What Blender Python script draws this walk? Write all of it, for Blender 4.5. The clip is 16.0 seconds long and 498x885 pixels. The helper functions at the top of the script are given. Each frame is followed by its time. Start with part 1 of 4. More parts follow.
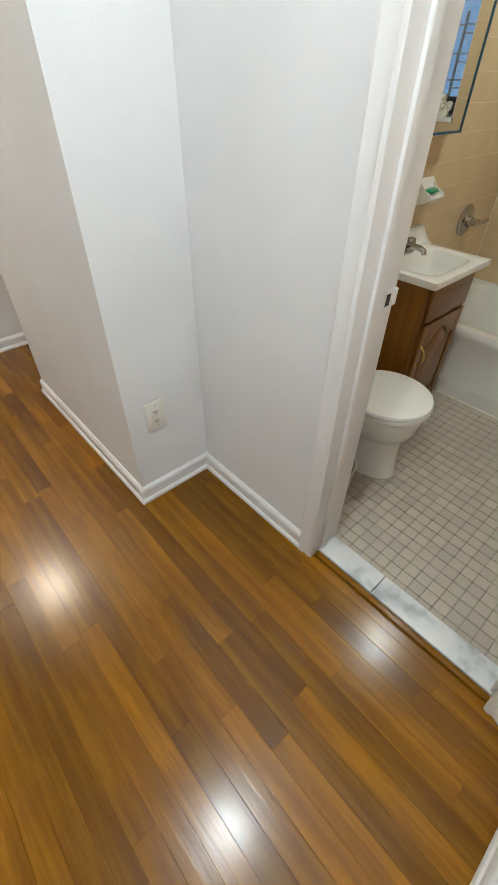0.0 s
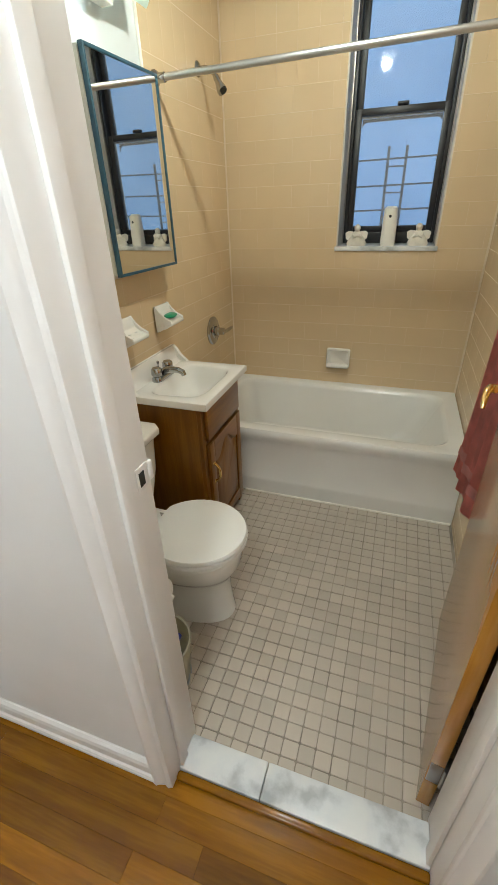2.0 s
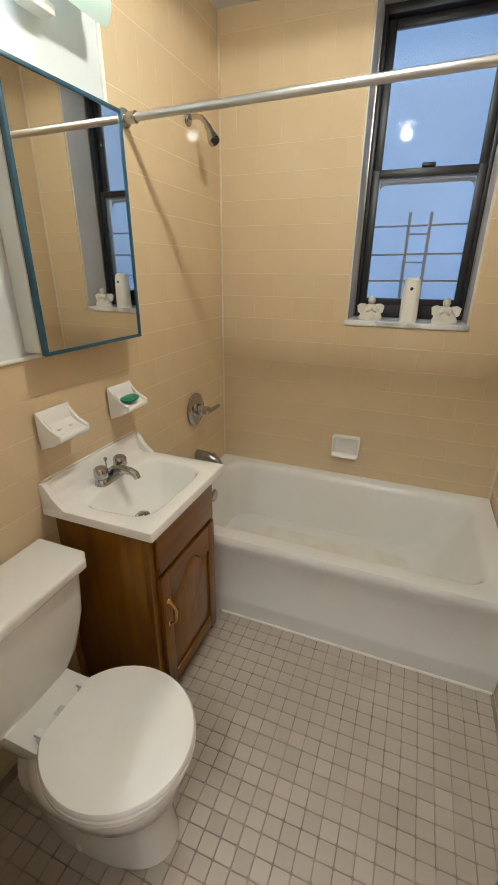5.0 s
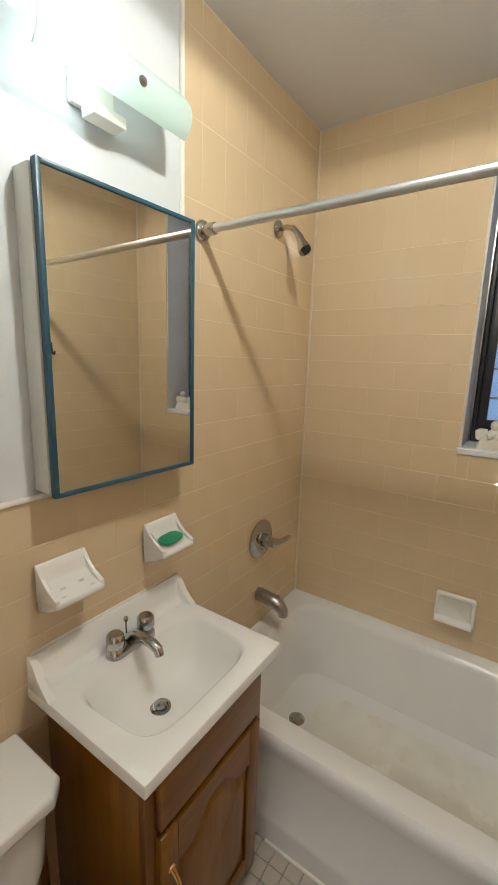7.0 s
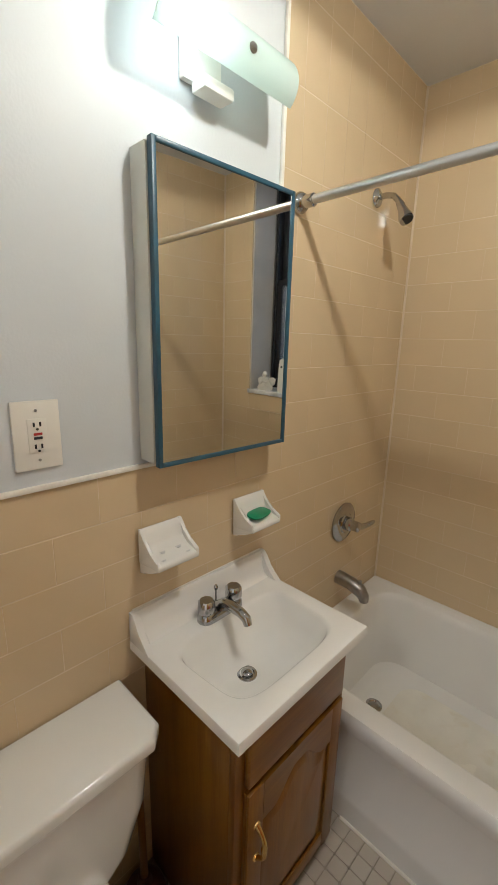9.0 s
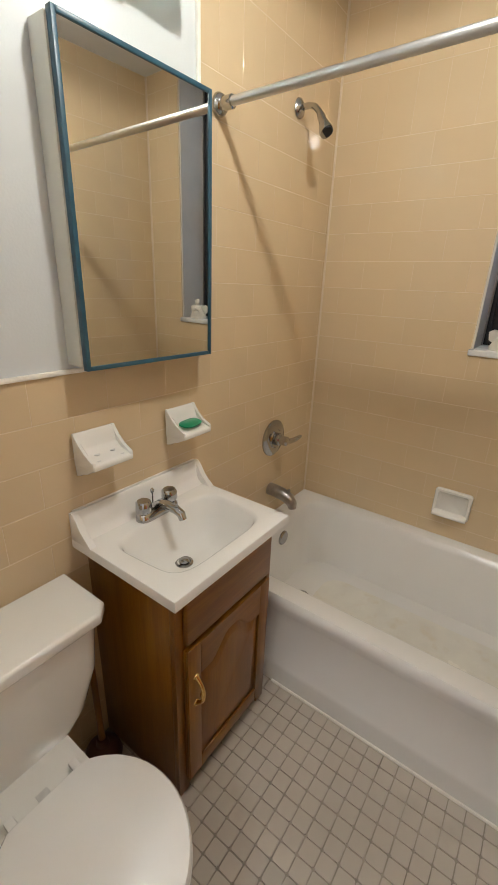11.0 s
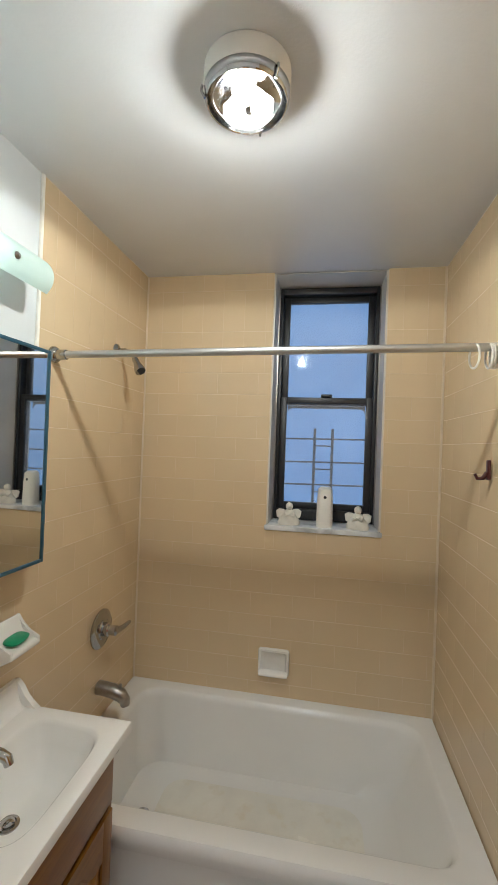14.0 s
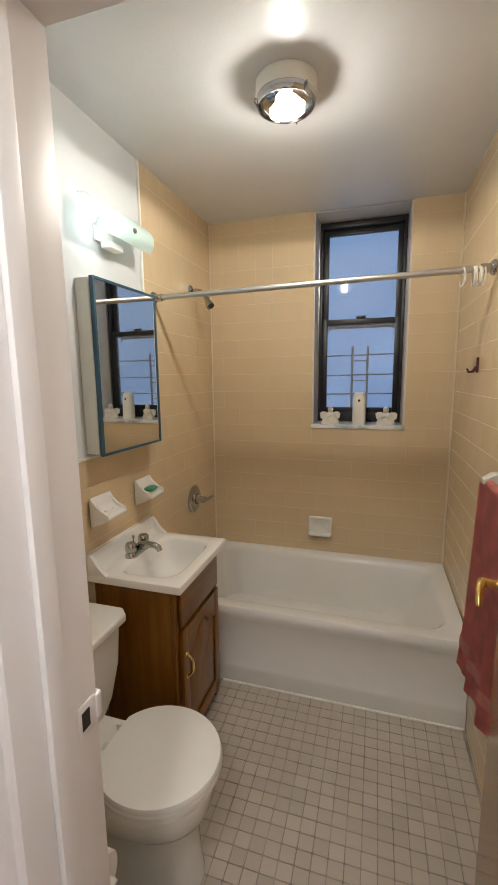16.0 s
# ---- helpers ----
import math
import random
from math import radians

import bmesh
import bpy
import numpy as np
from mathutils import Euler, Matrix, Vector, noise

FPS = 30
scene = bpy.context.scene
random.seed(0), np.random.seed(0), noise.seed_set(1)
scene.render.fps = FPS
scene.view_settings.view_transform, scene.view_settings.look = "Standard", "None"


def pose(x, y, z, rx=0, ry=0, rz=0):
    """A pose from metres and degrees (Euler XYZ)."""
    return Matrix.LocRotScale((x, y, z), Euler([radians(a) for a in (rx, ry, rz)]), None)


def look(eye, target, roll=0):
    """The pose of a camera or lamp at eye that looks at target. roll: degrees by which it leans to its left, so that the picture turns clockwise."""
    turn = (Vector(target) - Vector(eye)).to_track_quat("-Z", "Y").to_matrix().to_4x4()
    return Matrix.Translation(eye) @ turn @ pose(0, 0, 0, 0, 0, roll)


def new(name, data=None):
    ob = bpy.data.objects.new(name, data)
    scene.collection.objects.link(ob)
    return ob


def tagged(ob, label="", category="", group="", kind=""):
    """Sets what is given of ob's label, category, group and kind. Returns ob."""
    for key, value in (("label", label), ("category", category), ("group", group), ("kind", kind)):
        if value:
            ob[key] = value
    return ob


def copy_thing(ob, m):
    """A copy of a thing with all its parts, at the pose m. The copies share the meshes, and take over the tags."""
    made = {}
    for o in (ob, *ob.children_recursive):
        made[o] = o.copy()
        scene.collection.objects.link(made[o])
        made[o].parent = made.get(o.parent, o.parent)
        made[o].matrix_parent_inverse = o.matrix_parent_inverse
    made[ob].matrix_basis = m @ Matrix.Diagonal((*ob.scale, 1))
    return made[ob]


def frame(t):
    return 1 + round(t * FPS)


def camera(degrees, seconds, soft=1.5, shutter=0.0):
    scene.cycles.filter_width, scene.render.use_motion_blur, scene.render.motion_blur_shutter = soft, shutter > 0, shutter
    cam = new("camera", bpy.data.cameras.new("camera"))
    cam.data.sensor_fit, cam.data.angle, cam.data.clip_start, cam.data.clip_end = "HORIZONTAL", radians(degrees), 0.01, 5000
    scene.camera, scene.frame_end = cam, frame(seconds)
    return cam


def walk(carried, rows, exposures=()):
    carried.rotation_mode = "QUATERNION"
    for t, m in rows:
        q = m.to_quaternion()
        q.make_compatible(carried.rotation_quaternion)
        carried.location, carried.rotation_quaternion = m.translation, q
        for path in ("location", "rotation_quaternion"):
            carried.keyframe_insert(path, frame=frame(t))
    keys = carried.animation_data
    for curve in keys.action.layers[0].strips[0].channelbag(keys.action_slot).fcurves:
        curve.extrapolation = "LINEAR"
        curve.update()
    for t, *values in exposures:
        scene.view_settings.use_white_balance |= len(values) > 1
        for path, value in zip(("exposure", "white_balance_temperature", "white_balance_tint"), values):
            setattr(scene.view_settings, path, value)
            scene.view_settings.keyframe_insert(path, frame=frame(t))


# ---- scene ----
cam = camera(62.1, 16.0)
PATH = [
    (0, (1.19, -0.833, 1.47), (0.075, 0.17, 0.147), 0.5),
    (0.5, (1.254, -0.767, 1.475), (0.386, 0.539, 0.234), 0.2),
    (1, (1.295, -0.684, 1.481), (0.536, 0.799, 0.374), -1.4),
    (1.5, (1.248, -0.572, 1.503), (0.532, 0.993, 0.484), -2.8),
    (2, (1.091, -0.449, 1.513), (0.502, 1.185, 0.522), -2.0),
    (2.5, (1.046, -0.295, 1.494), (0.41, 1.311, 0.487), -1.3),
    (3, (1.095, -0.081, 1.523), (0.202, 1.397, 0.513), -0.2),
    (3.5, (1.098, 0.05, 1.501), (0.054, 1.454, 0.533), -1.0),
    (4, (1.113, 0.091, 1.494), (0.17, 1.558, 0.514), -1.8),
    (4.2, (1.107, 0.095, 1.491), (0.28, 1.631, 0.512), -1.0),
    (6.3, (0.91, 0.347, 1.605), (0.276, 2.197, 1.183), 2.2),
    (6.5, (0.91, 0.419, 1.609), (0.128, 2.212, 1.194), 1.9),
    (7, (0.906, 0.512, 1.601), (-0.193, 2.138, 1.213), 1.8),
    (7.5, (0.86, 0.487, 1.595), (-0.444, 1.959, 1.228), 2.0),
    (8, (0.847, 0.467, 1.596), (-0.547, 1.855, 1.231), 2.0),
    (8.5, (0.854, 0.476, 1.595), (-0.526, 1.868, 1.197), 1.8),
    (10.8, (0.94, 0.456, 1.492), (-0.209, 1.907, 0.735), 2.5),
    (11, (0.969, 0.42, 1.501), (-0.117, 1.939, 0.786), 2.2),
    (11.5, (1.018, 0.331, 1.499), (0.188, 2.006, 0.787), 1.2),
    (12, (1.049, 0.278, 1.475), (0.475, 2.042, 0.728), 2.2),
    (12.5, (1.05, 0.254, 1.503), (0.609, 2.095, 0.859), 3.4),
    (13, (0.998, 0.299, 1.583), (0.549, 2.216, 1.233), 3.6),
    (13.5, (0.966, 0.326, 1.659), (0.521, 2.275, 1.592), 3.3),
    (14, (0.964, 0.223, 1.686), (0.613, 2.192, 1.702), 2.1),
    (14.5, (0.991, 0.07, 1.68), (0.595, 2.03, 1.618), 2.1),
    (15, (1.094, -0.052, 1.626), (0.568, 1.867, 1.427), 1.2),
    (15.5, (1.115, -0.223, 1.646), (0.54, 1.672, 1.36), -0.3),
    (16, (1.083, -0.362, 1.587), (0.505, 1.529, 1.280), -0.65),
]
walk(cam, [(t, look(eye, target, roll)) for t, eye, target, roll in PATH],
     exposures=[(0, 0.03, 6150, -1), (1.5, 0.03, 6200, -2), (2.5, 0.22, 6500, 2), (4.2, 0.15, 6500, 5), (7, -0.03, 6400, 7), (8.5, -0.17, 6400, 8), (11, 0.05, 6500, 10), (12.5, 0.38, 6450, 9), (13.5, -0.1, 5950, 6), (14.5, -0.12, 6350, 8), (15, -0.17, 6500, 10), (16, -0.22, 6750, 11)])

# ---- plan (metres): bathroom x 0..W, y D..B; the hall lies at y < 0 ----
W, B, D, H = 1.524, 2.327, 0.15, 2.58
TUB = 1.50

# ---- world and lamps ----
world = bpy.data.worlds.new("dusk")
scene.world = world
world.use_nodes = True
wn = world.node_tree.nodes
sky = wn.new("ShaderNodeTexSky")
sky.sky_type, sky.sun_disc = "NISHITA", False
sky.sun_elevation, sky.sun_rotation = radians(3), radians(200)
wn["Background"].inputs["Strength"].default_value = 0.12
world.node_tree.links.new(sky.outputs[0], wn["Background"].inputs[0])


def lamp(name, place, watts, colour, radius):
    data = bpy.data.lights.new(name, "POINT")
    data.energy, data.color, data.shadow_soft_size = watts, colour, radius
    ob = new(name, data)
    ob.location = place
    return ob


lamp("sconce_light", (0.100, 1.065, 2.182), 0.75, (0.84, 0.96, 1.0), 0.02)
lamp("ceiling_light_bulb", (0.757, 1.185, 2.447), 9.0, (1.0, 0.975, 0.90), 0.035)
# the chrome bowl throws most of the light downwards
bowl_data = bpy.data.lights.new("ceiling_light_beam", "SPOT")
bowl_data.energy, bowl_data.color, bowl_data.shadow_soft_size = 20.0, (1.0, 0.975, 0.90), 0.035
bowl_data.spot_size, bowl_data.spot_blend = radians(180), 0.04
new("ceiling_light_beam", bowl_data).location = (0.757, 1.185, 2.446)
lamp("hall_light_near", (0.82, -0.66, 2.47), 48, (0.96, 0.97, 0.985), 0.06)
lamp("hall_light_far", (-1.75, -0.85, 2.47), 48, (1.0, 0.80, 0.62), 0.06)


# ---- materials ----
def nodes_of(name):
    m = bpy.data.materials.new(name)
    m.use_nodes = True
    return m, m.node_tree.nodes, m.node_tree.links, m.node_tree.nodes["Principled BSDF"]


def noise_node(n, l, scale, detail=4, stretch=(1, 1, 1), rand=False):
    co = n.new("ShaderNodeTexCoord")
    mp = n.new("ShaderNodeMapping")
    mp.inputs["Scale"].default_value = stretch
    l.new(co.outputs["Object"], mp.inputs[0])
    if rand:
        oi = n.new("ShaderNodeObjectInfo")
        mul = n.new("ShaderNodeMath")
        mul.operation = "MULTIPLY"
        mul.inputs[1].default_value = 37.0
        l.new(oi.outputs["Random"], mul.inputs[0])
        l.new(mul.outputs[0], mp.inputs["Location"])
    t = n.new("ShaderNodeTexNoise")
    t.inputs["Scale"].default_value, t.inputs["Detail"].default_value = scale, detail
    l.new(mp.outputs[0], t.inputs["Vector"])
    return t


def ramp(n, l, source, stops):
    r = n.new("ShaderNodeValToRGB")
    while len(r.color_ramp.elements) < len(stops):
        r.color_ramp.elements.new(0.5)
    for e, (p, c) in zip(r.color_ramp.elements, stops):
        e.position, e.color = p, (*c, 1)
    l.new(source, r.inputs[0])
    return r


def shade(c, k):
    return tuple(min(1, v * k) for v in c)


def surface(name, col, rough=0.5, metal=0.0, var=0.06, scale=6, grain=120, bump=0.02, rnd=0.0, coat=0.0, stain=None):
    """Paint, china, tile or metal: broad tone and fine grain, uneven gloss, slight relief, tone by piece."""
    m, n, l, b = nodes_of(name)
    big, fine = noise_node(n, l, scale), noise_node(n, l, grain, 2)
    tone = ramp(n, l, big.outputs[0], [(0.3, shade(col, 1 - var)), (0.7, shade(col, 1 + var))])
    out = tone.outputs[0]
    if stain:
        mask = ramp(n, l, noise_node(n, l, scale * 2.3, 6).outputs[0], [(0.56, (0, 0, 0)), (0.72, (1, 1, 1))])
        mx = n.new("ShaderNodeMixRGB")
        mx.inputs[2].default_value = (*stain, 1)
        l.new(mask.outputs[0], mx.inputs[0])
        l.new(out, mx.inputs[1])
        out = mx.outputs[0]
    if rnd:
        oi = n.new("ShaderNodeObjectInfo")
        mr = n.new("ShaderNodeMapRange")
        mr.inputs["To Min"].default_value, mr.inputs["To Max"].default_value = 1 - rnd, 1 + rnd
        l.new(oi.outputs["Random"], mr.inputs["Value"])
        mx = n.new("ShaderNodeMixRGB")
        mx.blend_type, mx.inputs[0].default_value = "MULTIPLY", 1
        l.new(out, mx.inputs[1])
        l.new(mr.outputs[0], mx.inputs[2])
        out = mx.outputs[0]
    l.new(out, b.inputs["Base Color"])
    rr = n.new("ShaderNodeMapRange")
    rr.inputs["To Min"].default_value, rr.inputs["To Max"].default_value = max(0.02, rough * 0.8), min(1, rough * 1.25)
    l.new(big.outputs[0], rr.inputs["Value"])
    l.new(rr.outputs[0], b.inputs["Roughness"])
    b.inputs["Metallic"].default_value = metal
    b.inputs["Coat Weight"].default_value = coat
    if bump:
        bp = n.new("ShaderNodeBump")
        bp.inputs["Strength"].default_value, bp.inputs["Distance"].default_value = bump, 0.01
        add = n.new("ShaderNodeMath")
        l.new(big.outputs[0], add.inputs[0])
        l.new(fine.outputs[0], add.inputs[1])
        l.new(add.outputs[0], bp.inputs["Height"])
        l.new(bp.outputs[0], b.inputs["Normal"])
    return m


def wood(name, dark, mid, light, along, rough=0.3, rnd=0.25, coat=0.0, fine=1.0, run=0.07, gloss=0.5, relief=0.06):
    """Stained wood with grain along the axis named."""
    m, n, l, b = nodes_of(name)
    s = [1.0, 1.0, 1.0]
    s[along] = run
    g1 = noise_node(n, l, 26 * fine, 5, s, True)
    g2 = noise_node(n, l, 150 * fine, 3, s, True)
    g3 = noise_node(n, l, 3, 2, (1, 1, 1), True)
    mix = n.new("ShaderNodeMath")
    mix.operation = "MULTIPLY_ADD"
    mix.inputs[1].default_value = 0.35
    l.new(g2.outputs[0], mix.inputs[0])
    l.new(g1.outputs[0], mix.inputs[2])
    mix2 = n.new("ShaderNodeMath")
    mix2.operation = "MULTIPLY_ADD"
    mix2.inputs[1].default_value = 0.35
    l.new(g3.outputs[0], mix2.inputs[0])
    l.new(mix.outputs[0], mix2.inputs[2])
    tone = ramp(n, l, mix2.outputs[0], [(0.62, dark), (0.84, mid), (1.0, light)])
    oi = n.new("ShaderNodeObjectInfo")
    mr = n.new("ShaderNodeMapRange")
    mr.inputs["To Min"].default_value, mr.inputs["To Max"].default_value = 1 - rnd, 1 + rnd
    l.new(oi.outputs["Random"], mr.inputs["Value"])
    mx = n.new("ShaderNodeMixRGB")
    mx.blend_type, mx.inputs[0].default_value = "MULTIPLY", 1
    l.new(tone.outputs[0], mx.inputs[1])
    l.new(mr.outputs[0], mx.inputs[2])
    l.new(mx.outputs[0], b.inputs["Base Color"])
    b.inputs["Roughness"].default_value = rough
    b.inputs["Coat Weight"].default_value = coat
    b.inputs["Specular IOR Level"].default_value = gloss
    b.inputs["Coat Roughness"].default_value = 0.2
    bp = n.new("ShaderNodeBump")
    bp.inputs["Strength"].default_value, bp.inputs["Distance"].default_value = relief, 0.004
    l.new(mix2.outputs[0], bp.inputs["Height"])
    l.new(bp.outputs[0], b.inputs["Normal"])
    return m


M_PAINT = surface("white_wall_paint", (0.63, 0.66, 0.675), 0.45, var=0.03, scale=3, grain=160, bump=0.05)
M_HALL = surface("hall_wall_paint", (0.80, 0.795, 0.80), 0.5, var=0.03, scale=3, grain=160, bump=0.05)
M_CEIL = surface("ceiling_paint", (0.70, 0.71, 0.73), 0.35, var=0.03, scale=3, grain=120, bump=0.06)
M_TRIM = surface("gloss_trim_paint", (0.80, 0.78, 0.77), 0.42, var=0.02, scale=3, grain=90, bump=0.006)
M_TILE = surface("tan_glazed_tile", (0.655, 0.512, 0.33), 0.05, var=0.025, scale=4, grain=30, bump=0.008, rnd=0.014)
M_GROUT = surface("tan_grout", (0.70, 0.580, 0.418), 0.7, var=0.08, scale=9, grain=300, bump=0.1)
M_CAULK = surface("white_caulk", (0.80, 0.77, 0.70), 0.5, var=0.06, scale=30, bump=0.1)
M_CORNER = surface("aged_caulk", (0.70, 0.59, 0.45), 0.5, var=0.06, scale=30, bump=0.1)
M_MOSAIC = surface("beige_floor_tile", (0.475, 0.418, 0.35), 0.4, var=0.07, scale=3, grain=240, bump=0.04, rnd=0.09, stain=(0.43, 0.375, 0.31))
M_FGROUT = surface("dirty_floor_grout", (0.30, 0.262, 0.215), 0.85, var=0.35, scale=7, grain=200, bump=0.2)
M_CHINA = surface("white_china", (0.80, 0.79, 0.75), 0.12, var=0.015, scale=3, grain=40, bump=0.004, coat=0.4)
M_SINK = surface("cultured_marble_white", (0.82, 0.81, 0.78), 0.15, var=0.015, scale=4, grain=40, bump=0.004, coat=0.3)
M_ENAMEL = surface("white_bath_enamel", (0.78, 0.77, 0.74), 0.16, var=0.02, scale=3, grain=40, bump=0.006, coat=0.4)
M_SEAT = surface("white_seat_plastic", (0.80, 0.79, 0.76), 0.11, var=0.015, scale=4, bump=0.006)
M_CHROME = surface("chrome", (0.45, 0.45, 0.45), 0.08, metal=1, var=0.05, scale=20, grain=200, bump=0.01)
M_DULL = surface("dull_nickel", (0.42, 0.40, 0.38), 0.3, metal=1, var=0.15, scale=30, grain=200, bump=0.03)
M_ROD = surface("brushed_steel_rod", (0.64, 0.64, 0.63), 0.36, metal=1, var=0.02, scale=3, grain=300, bump=0.0)
M_BRASS = surface("polished_brass", (0.83, 0.58, 0.22), 0.16, metal=1, var=0.06, scale=25, bump=0.01)
M_BLACK = surface("dark_window_frame", (0.018, 0.018, 0.02), 0.4, var=0.25, scale=12, bump=0.03)
M_REVEAL = surface("grey_reveal_paint", (0.60, 0.57, 0.52), 0.4, var=0.06, scale=6, bump=0.06)
M_TEAL = surface("teal_mirror_frame", (0.022, 0.085, 0.13), 0.35, var=0.12, scale=25, bump=0.02)
M_CABINET = surface("cabinet_white_enamel", (0.66, 0.66, 0.59), 0.35, var=0.04, scale=6, bump=0.02)
M_PLATE = surface("ivory_plastic", (0.78, 0.75, 0.68), 0.35, var=0.02, scale=10, bump=0.01)
# near-black parts; also stands in for shade inside slots, holes and the toe recess
M_DARK = surface("black_and_recess_shade", (0.02, 0.02, 0.02), 0.6, var=0.1, bump=0)
M_REDB = surface("red_button", (0.45, 0.04, 0.03), 0.4, var=0.05, bump=0)
M_SOAP = surface("green_soap", (0.012, 0.26, 0.12), 0.35, var=0.15, scale=30, bump=0.03)
M_TOWEL = surface("faded_red_terry", (0.72, 0.21, 0.18), 0.95, var=0.18, scale=14, grain=420, bump=0.9)
M_HEM = surface("pale_red_weave", (0.74, 0.30, 0.26), 0.85, var=0.12, scale=20, grain=300, bump=0.4)
M_HOOK = surface("dark_red_hook", (0.06, 0.010, 0.010), 0.35, var=0.1, bump=0.01)
M_RING = surface("white_ring_plastic", (0.80, 0.79, 0.74), 0.35, var=0.03, bump=0)
M_PAPER = surface("toilet_paper", (0.80, 0.78, 0.74), 0.95, var=0.03, scale=20, grain=300, bump=0.12)
M_STATUE = surface("white_bisque", (0.72, 0.69, 0.62), 0.6, var=0.08, scale=30, bump=0.06)
M_BLUE = surface("blue_plastic", (0.02, 0.05, 0.42), 0.35, var=0.1, bump=0.01)
M_NAVY = surface("dark_blue_wrapper", (0.02, 0.022, 0.06), 0.3, var=0.4, scale=40, bump=0.1)
M_GREY = surface("grey_label", (0.30, 0.33, 0.38), 0.5, var=0.1, bump=0)
M_MARK = surface("faint_grey_mark", (0.58, 0.58, 0.57), 0.4, var=0.1, scale=60, bump=0)
M_WORN = surface("worn_yellowed_enamel", (0.75, 0.73, 0.66), 0.25, var=0.06, scale=7, grain=200, bump=0.03, stain=(0.71, 0.67, 0.57))
M_BAR = surface("grille_iron", (0.07, 0.08, 0.10), 0.6, var=0.2, bump=0.02)
M_RUBBER = surface("dark_red_rubber", (0.085, 0.026, 0.018), 0.55, var=0.15, scale=20, bump=0.03)
M_RUST = surface("tarnished_brass", (0.12, 0.075, 0.04), 0.5, metal=0.6, var=0.35, scale=40, grain=200, bump=0.1)
M_FLOORSUB = surface("floor_gap", (0.03, 0.015, 0.006), 0.8, var=0.2, bump=0)
M_OAK = wood("stained_oak_floor", (0.142, 0.053, 0.0012), (0.190, 0.076, 0.0018), (0.245, 0.106, 0.0035), 0, rough=0.2, rnd=0.3, coat=0.0, fine=1.0, run=0.07, gloss=0.4, relief=0.16)
M_VAN = wood("oak_vanity", (0.155, 0.056, 0.0028), (0.200, 0.076, 0.0045), (0.25, 0.104, 0.008), 2, rough=0.3, rnd=0.05, coat=0.0)
M_VANH = wood("oak_vanity_cross", (0.155, 0.056, 0.0028), (0.200, 0.076, 0.0045), (0.25, 0.104, 0.008), 1, rough=0.3, rnd=0.05, coat=0.0)
M_DOOR = wood("varnished_door", (0.34, 0.140, 0.014), (0.46, 0.21, 0.03), (0.53, 0.265, 0.05), 2, rough=0.24, rnd=0.03, coat=0.7, fine=0.6)


def marble():
    m, n, l, b = nodes_of("white_marble")
    a = noise_node(n, l, 9, 8)
    v = ramp(n, l, a.outputs[0], [(0.38, (0.42, 0.44, 0.46)), (0.5, (0.68, 0.70, 0.72)), (0.62, (0.74, 0.75, 0.75))])
    l.new(v.outputs[0], b.inputs["Base Color"])
    b.inputs["Roughness"].default_value = 0.36
    return m


def clear(name, tint, rough, alpha):
    """Sheet glass that lets most light straight through."""
    m, n, l, b = nodes_of(name)
    t = n.new("ShaderNodeBsdfTransparent")
    t.inputs[0].default_value = (*tint, 1)
    mix = n.new("ShaderNodeMixShader")
    mix.inputs[0].default_value = alpha
    b.inputs["Base Color"].default_value = (*tint, 1)
    b.inputs["Roughness"].default_value = rough
    l.new(t.outputs[0], mix.inputs[1])
    l.new(b.outputs[0], mix.inputs[2])
    l.new(mix.outputs[0], n["Material Output"].inputs[0])
    return m


def glow(name, colour, strength):
    m, n, l, b = nodes_of(name)
    b.inputs["Base Color"].default_value = (*colour, 1)
    b.inputs["Emission Color"].default_value = (*colour, 1)
    b.inputs["Emission Strength"].default_value = strength
    return m


def dusk_glow():
    """The dusk air outside the window, paler towards the ground."""
    m, n, l, b = nodes_of("dusk_backdrop")
    a = noise_node(n, l, 1.1, 3)
    v = ramp(n, l, a.outputs[0], [(0.3, (0.15, 0.31, 0.58)), (0.7, (0.24, 0.43, 0.73))])
    b.inputs["Base Color"].default_value = (0, 0, 0, 1)
    b.inputs["Roughness"].default_value = 1
    l.new(v.outputs[0], b.inputs["Emission Color"])
    b.inputs["Emission Strength"].default_value = 1.05
    return m


def frosted_shade():
    m, n, l, b = nodes_of("frosted_glass_shade")
    t = n.new("ShaderNodeBsdfTranslucent")
    t.inputs[0].default_value = (0.86, 0.95, 0.92, 1)
    mix = n.new("ShaderNodeMixShader")
    mix.inputs[0].default_value = 0.28
    b.inputs["Base Color"].default_value = (0.80, 0.88, 0.85, 1)
    b.inputs["Roughness"].default_value = 0.25
    l.new(t.outputs[0], mix.inputs[1])
    l.new(b.outputs[0], mix.inputs[2])
    l.new(mix.outputs[0], n["Material Output"].inputs[0])
    return m


M_MARBLE = marble()
M_GLASS = clear("window_glass", (0.93, 0.95, 1.0), 0.04, 0.14)
M_PET = clear("clear_plastic", (0.85, 0.88, 0.9), 0.12, 0.3)
M_BIN = clear("cloudy_bin_plastic", (0.82, 0.81, 0.68), 0.3, 0.45)
M_SHADE = frosted_shade()
M_BULB = glow("lit_bulb", (1.0, 0.96, 0.9), 18)
M_SCONCE = glow("sconce_bulb_glass", (0.90, 0.97, 1.0), 7)
M_DUSK = dusk_glow()
m_mirror, _n, _l, _b = nodes_of("mirror_silver")
_b.inputs["Base Color"].default_value = (0.80, 0.80, 0.76, 1)
_b.inputs["Metallic"].default_value, _b.inputs["Roughness"].default_value = 1.0, 0.015
M_MIRROR = m_mirror

# ---- mesh helpers (all take world coordinates) ----
ROOT = {}


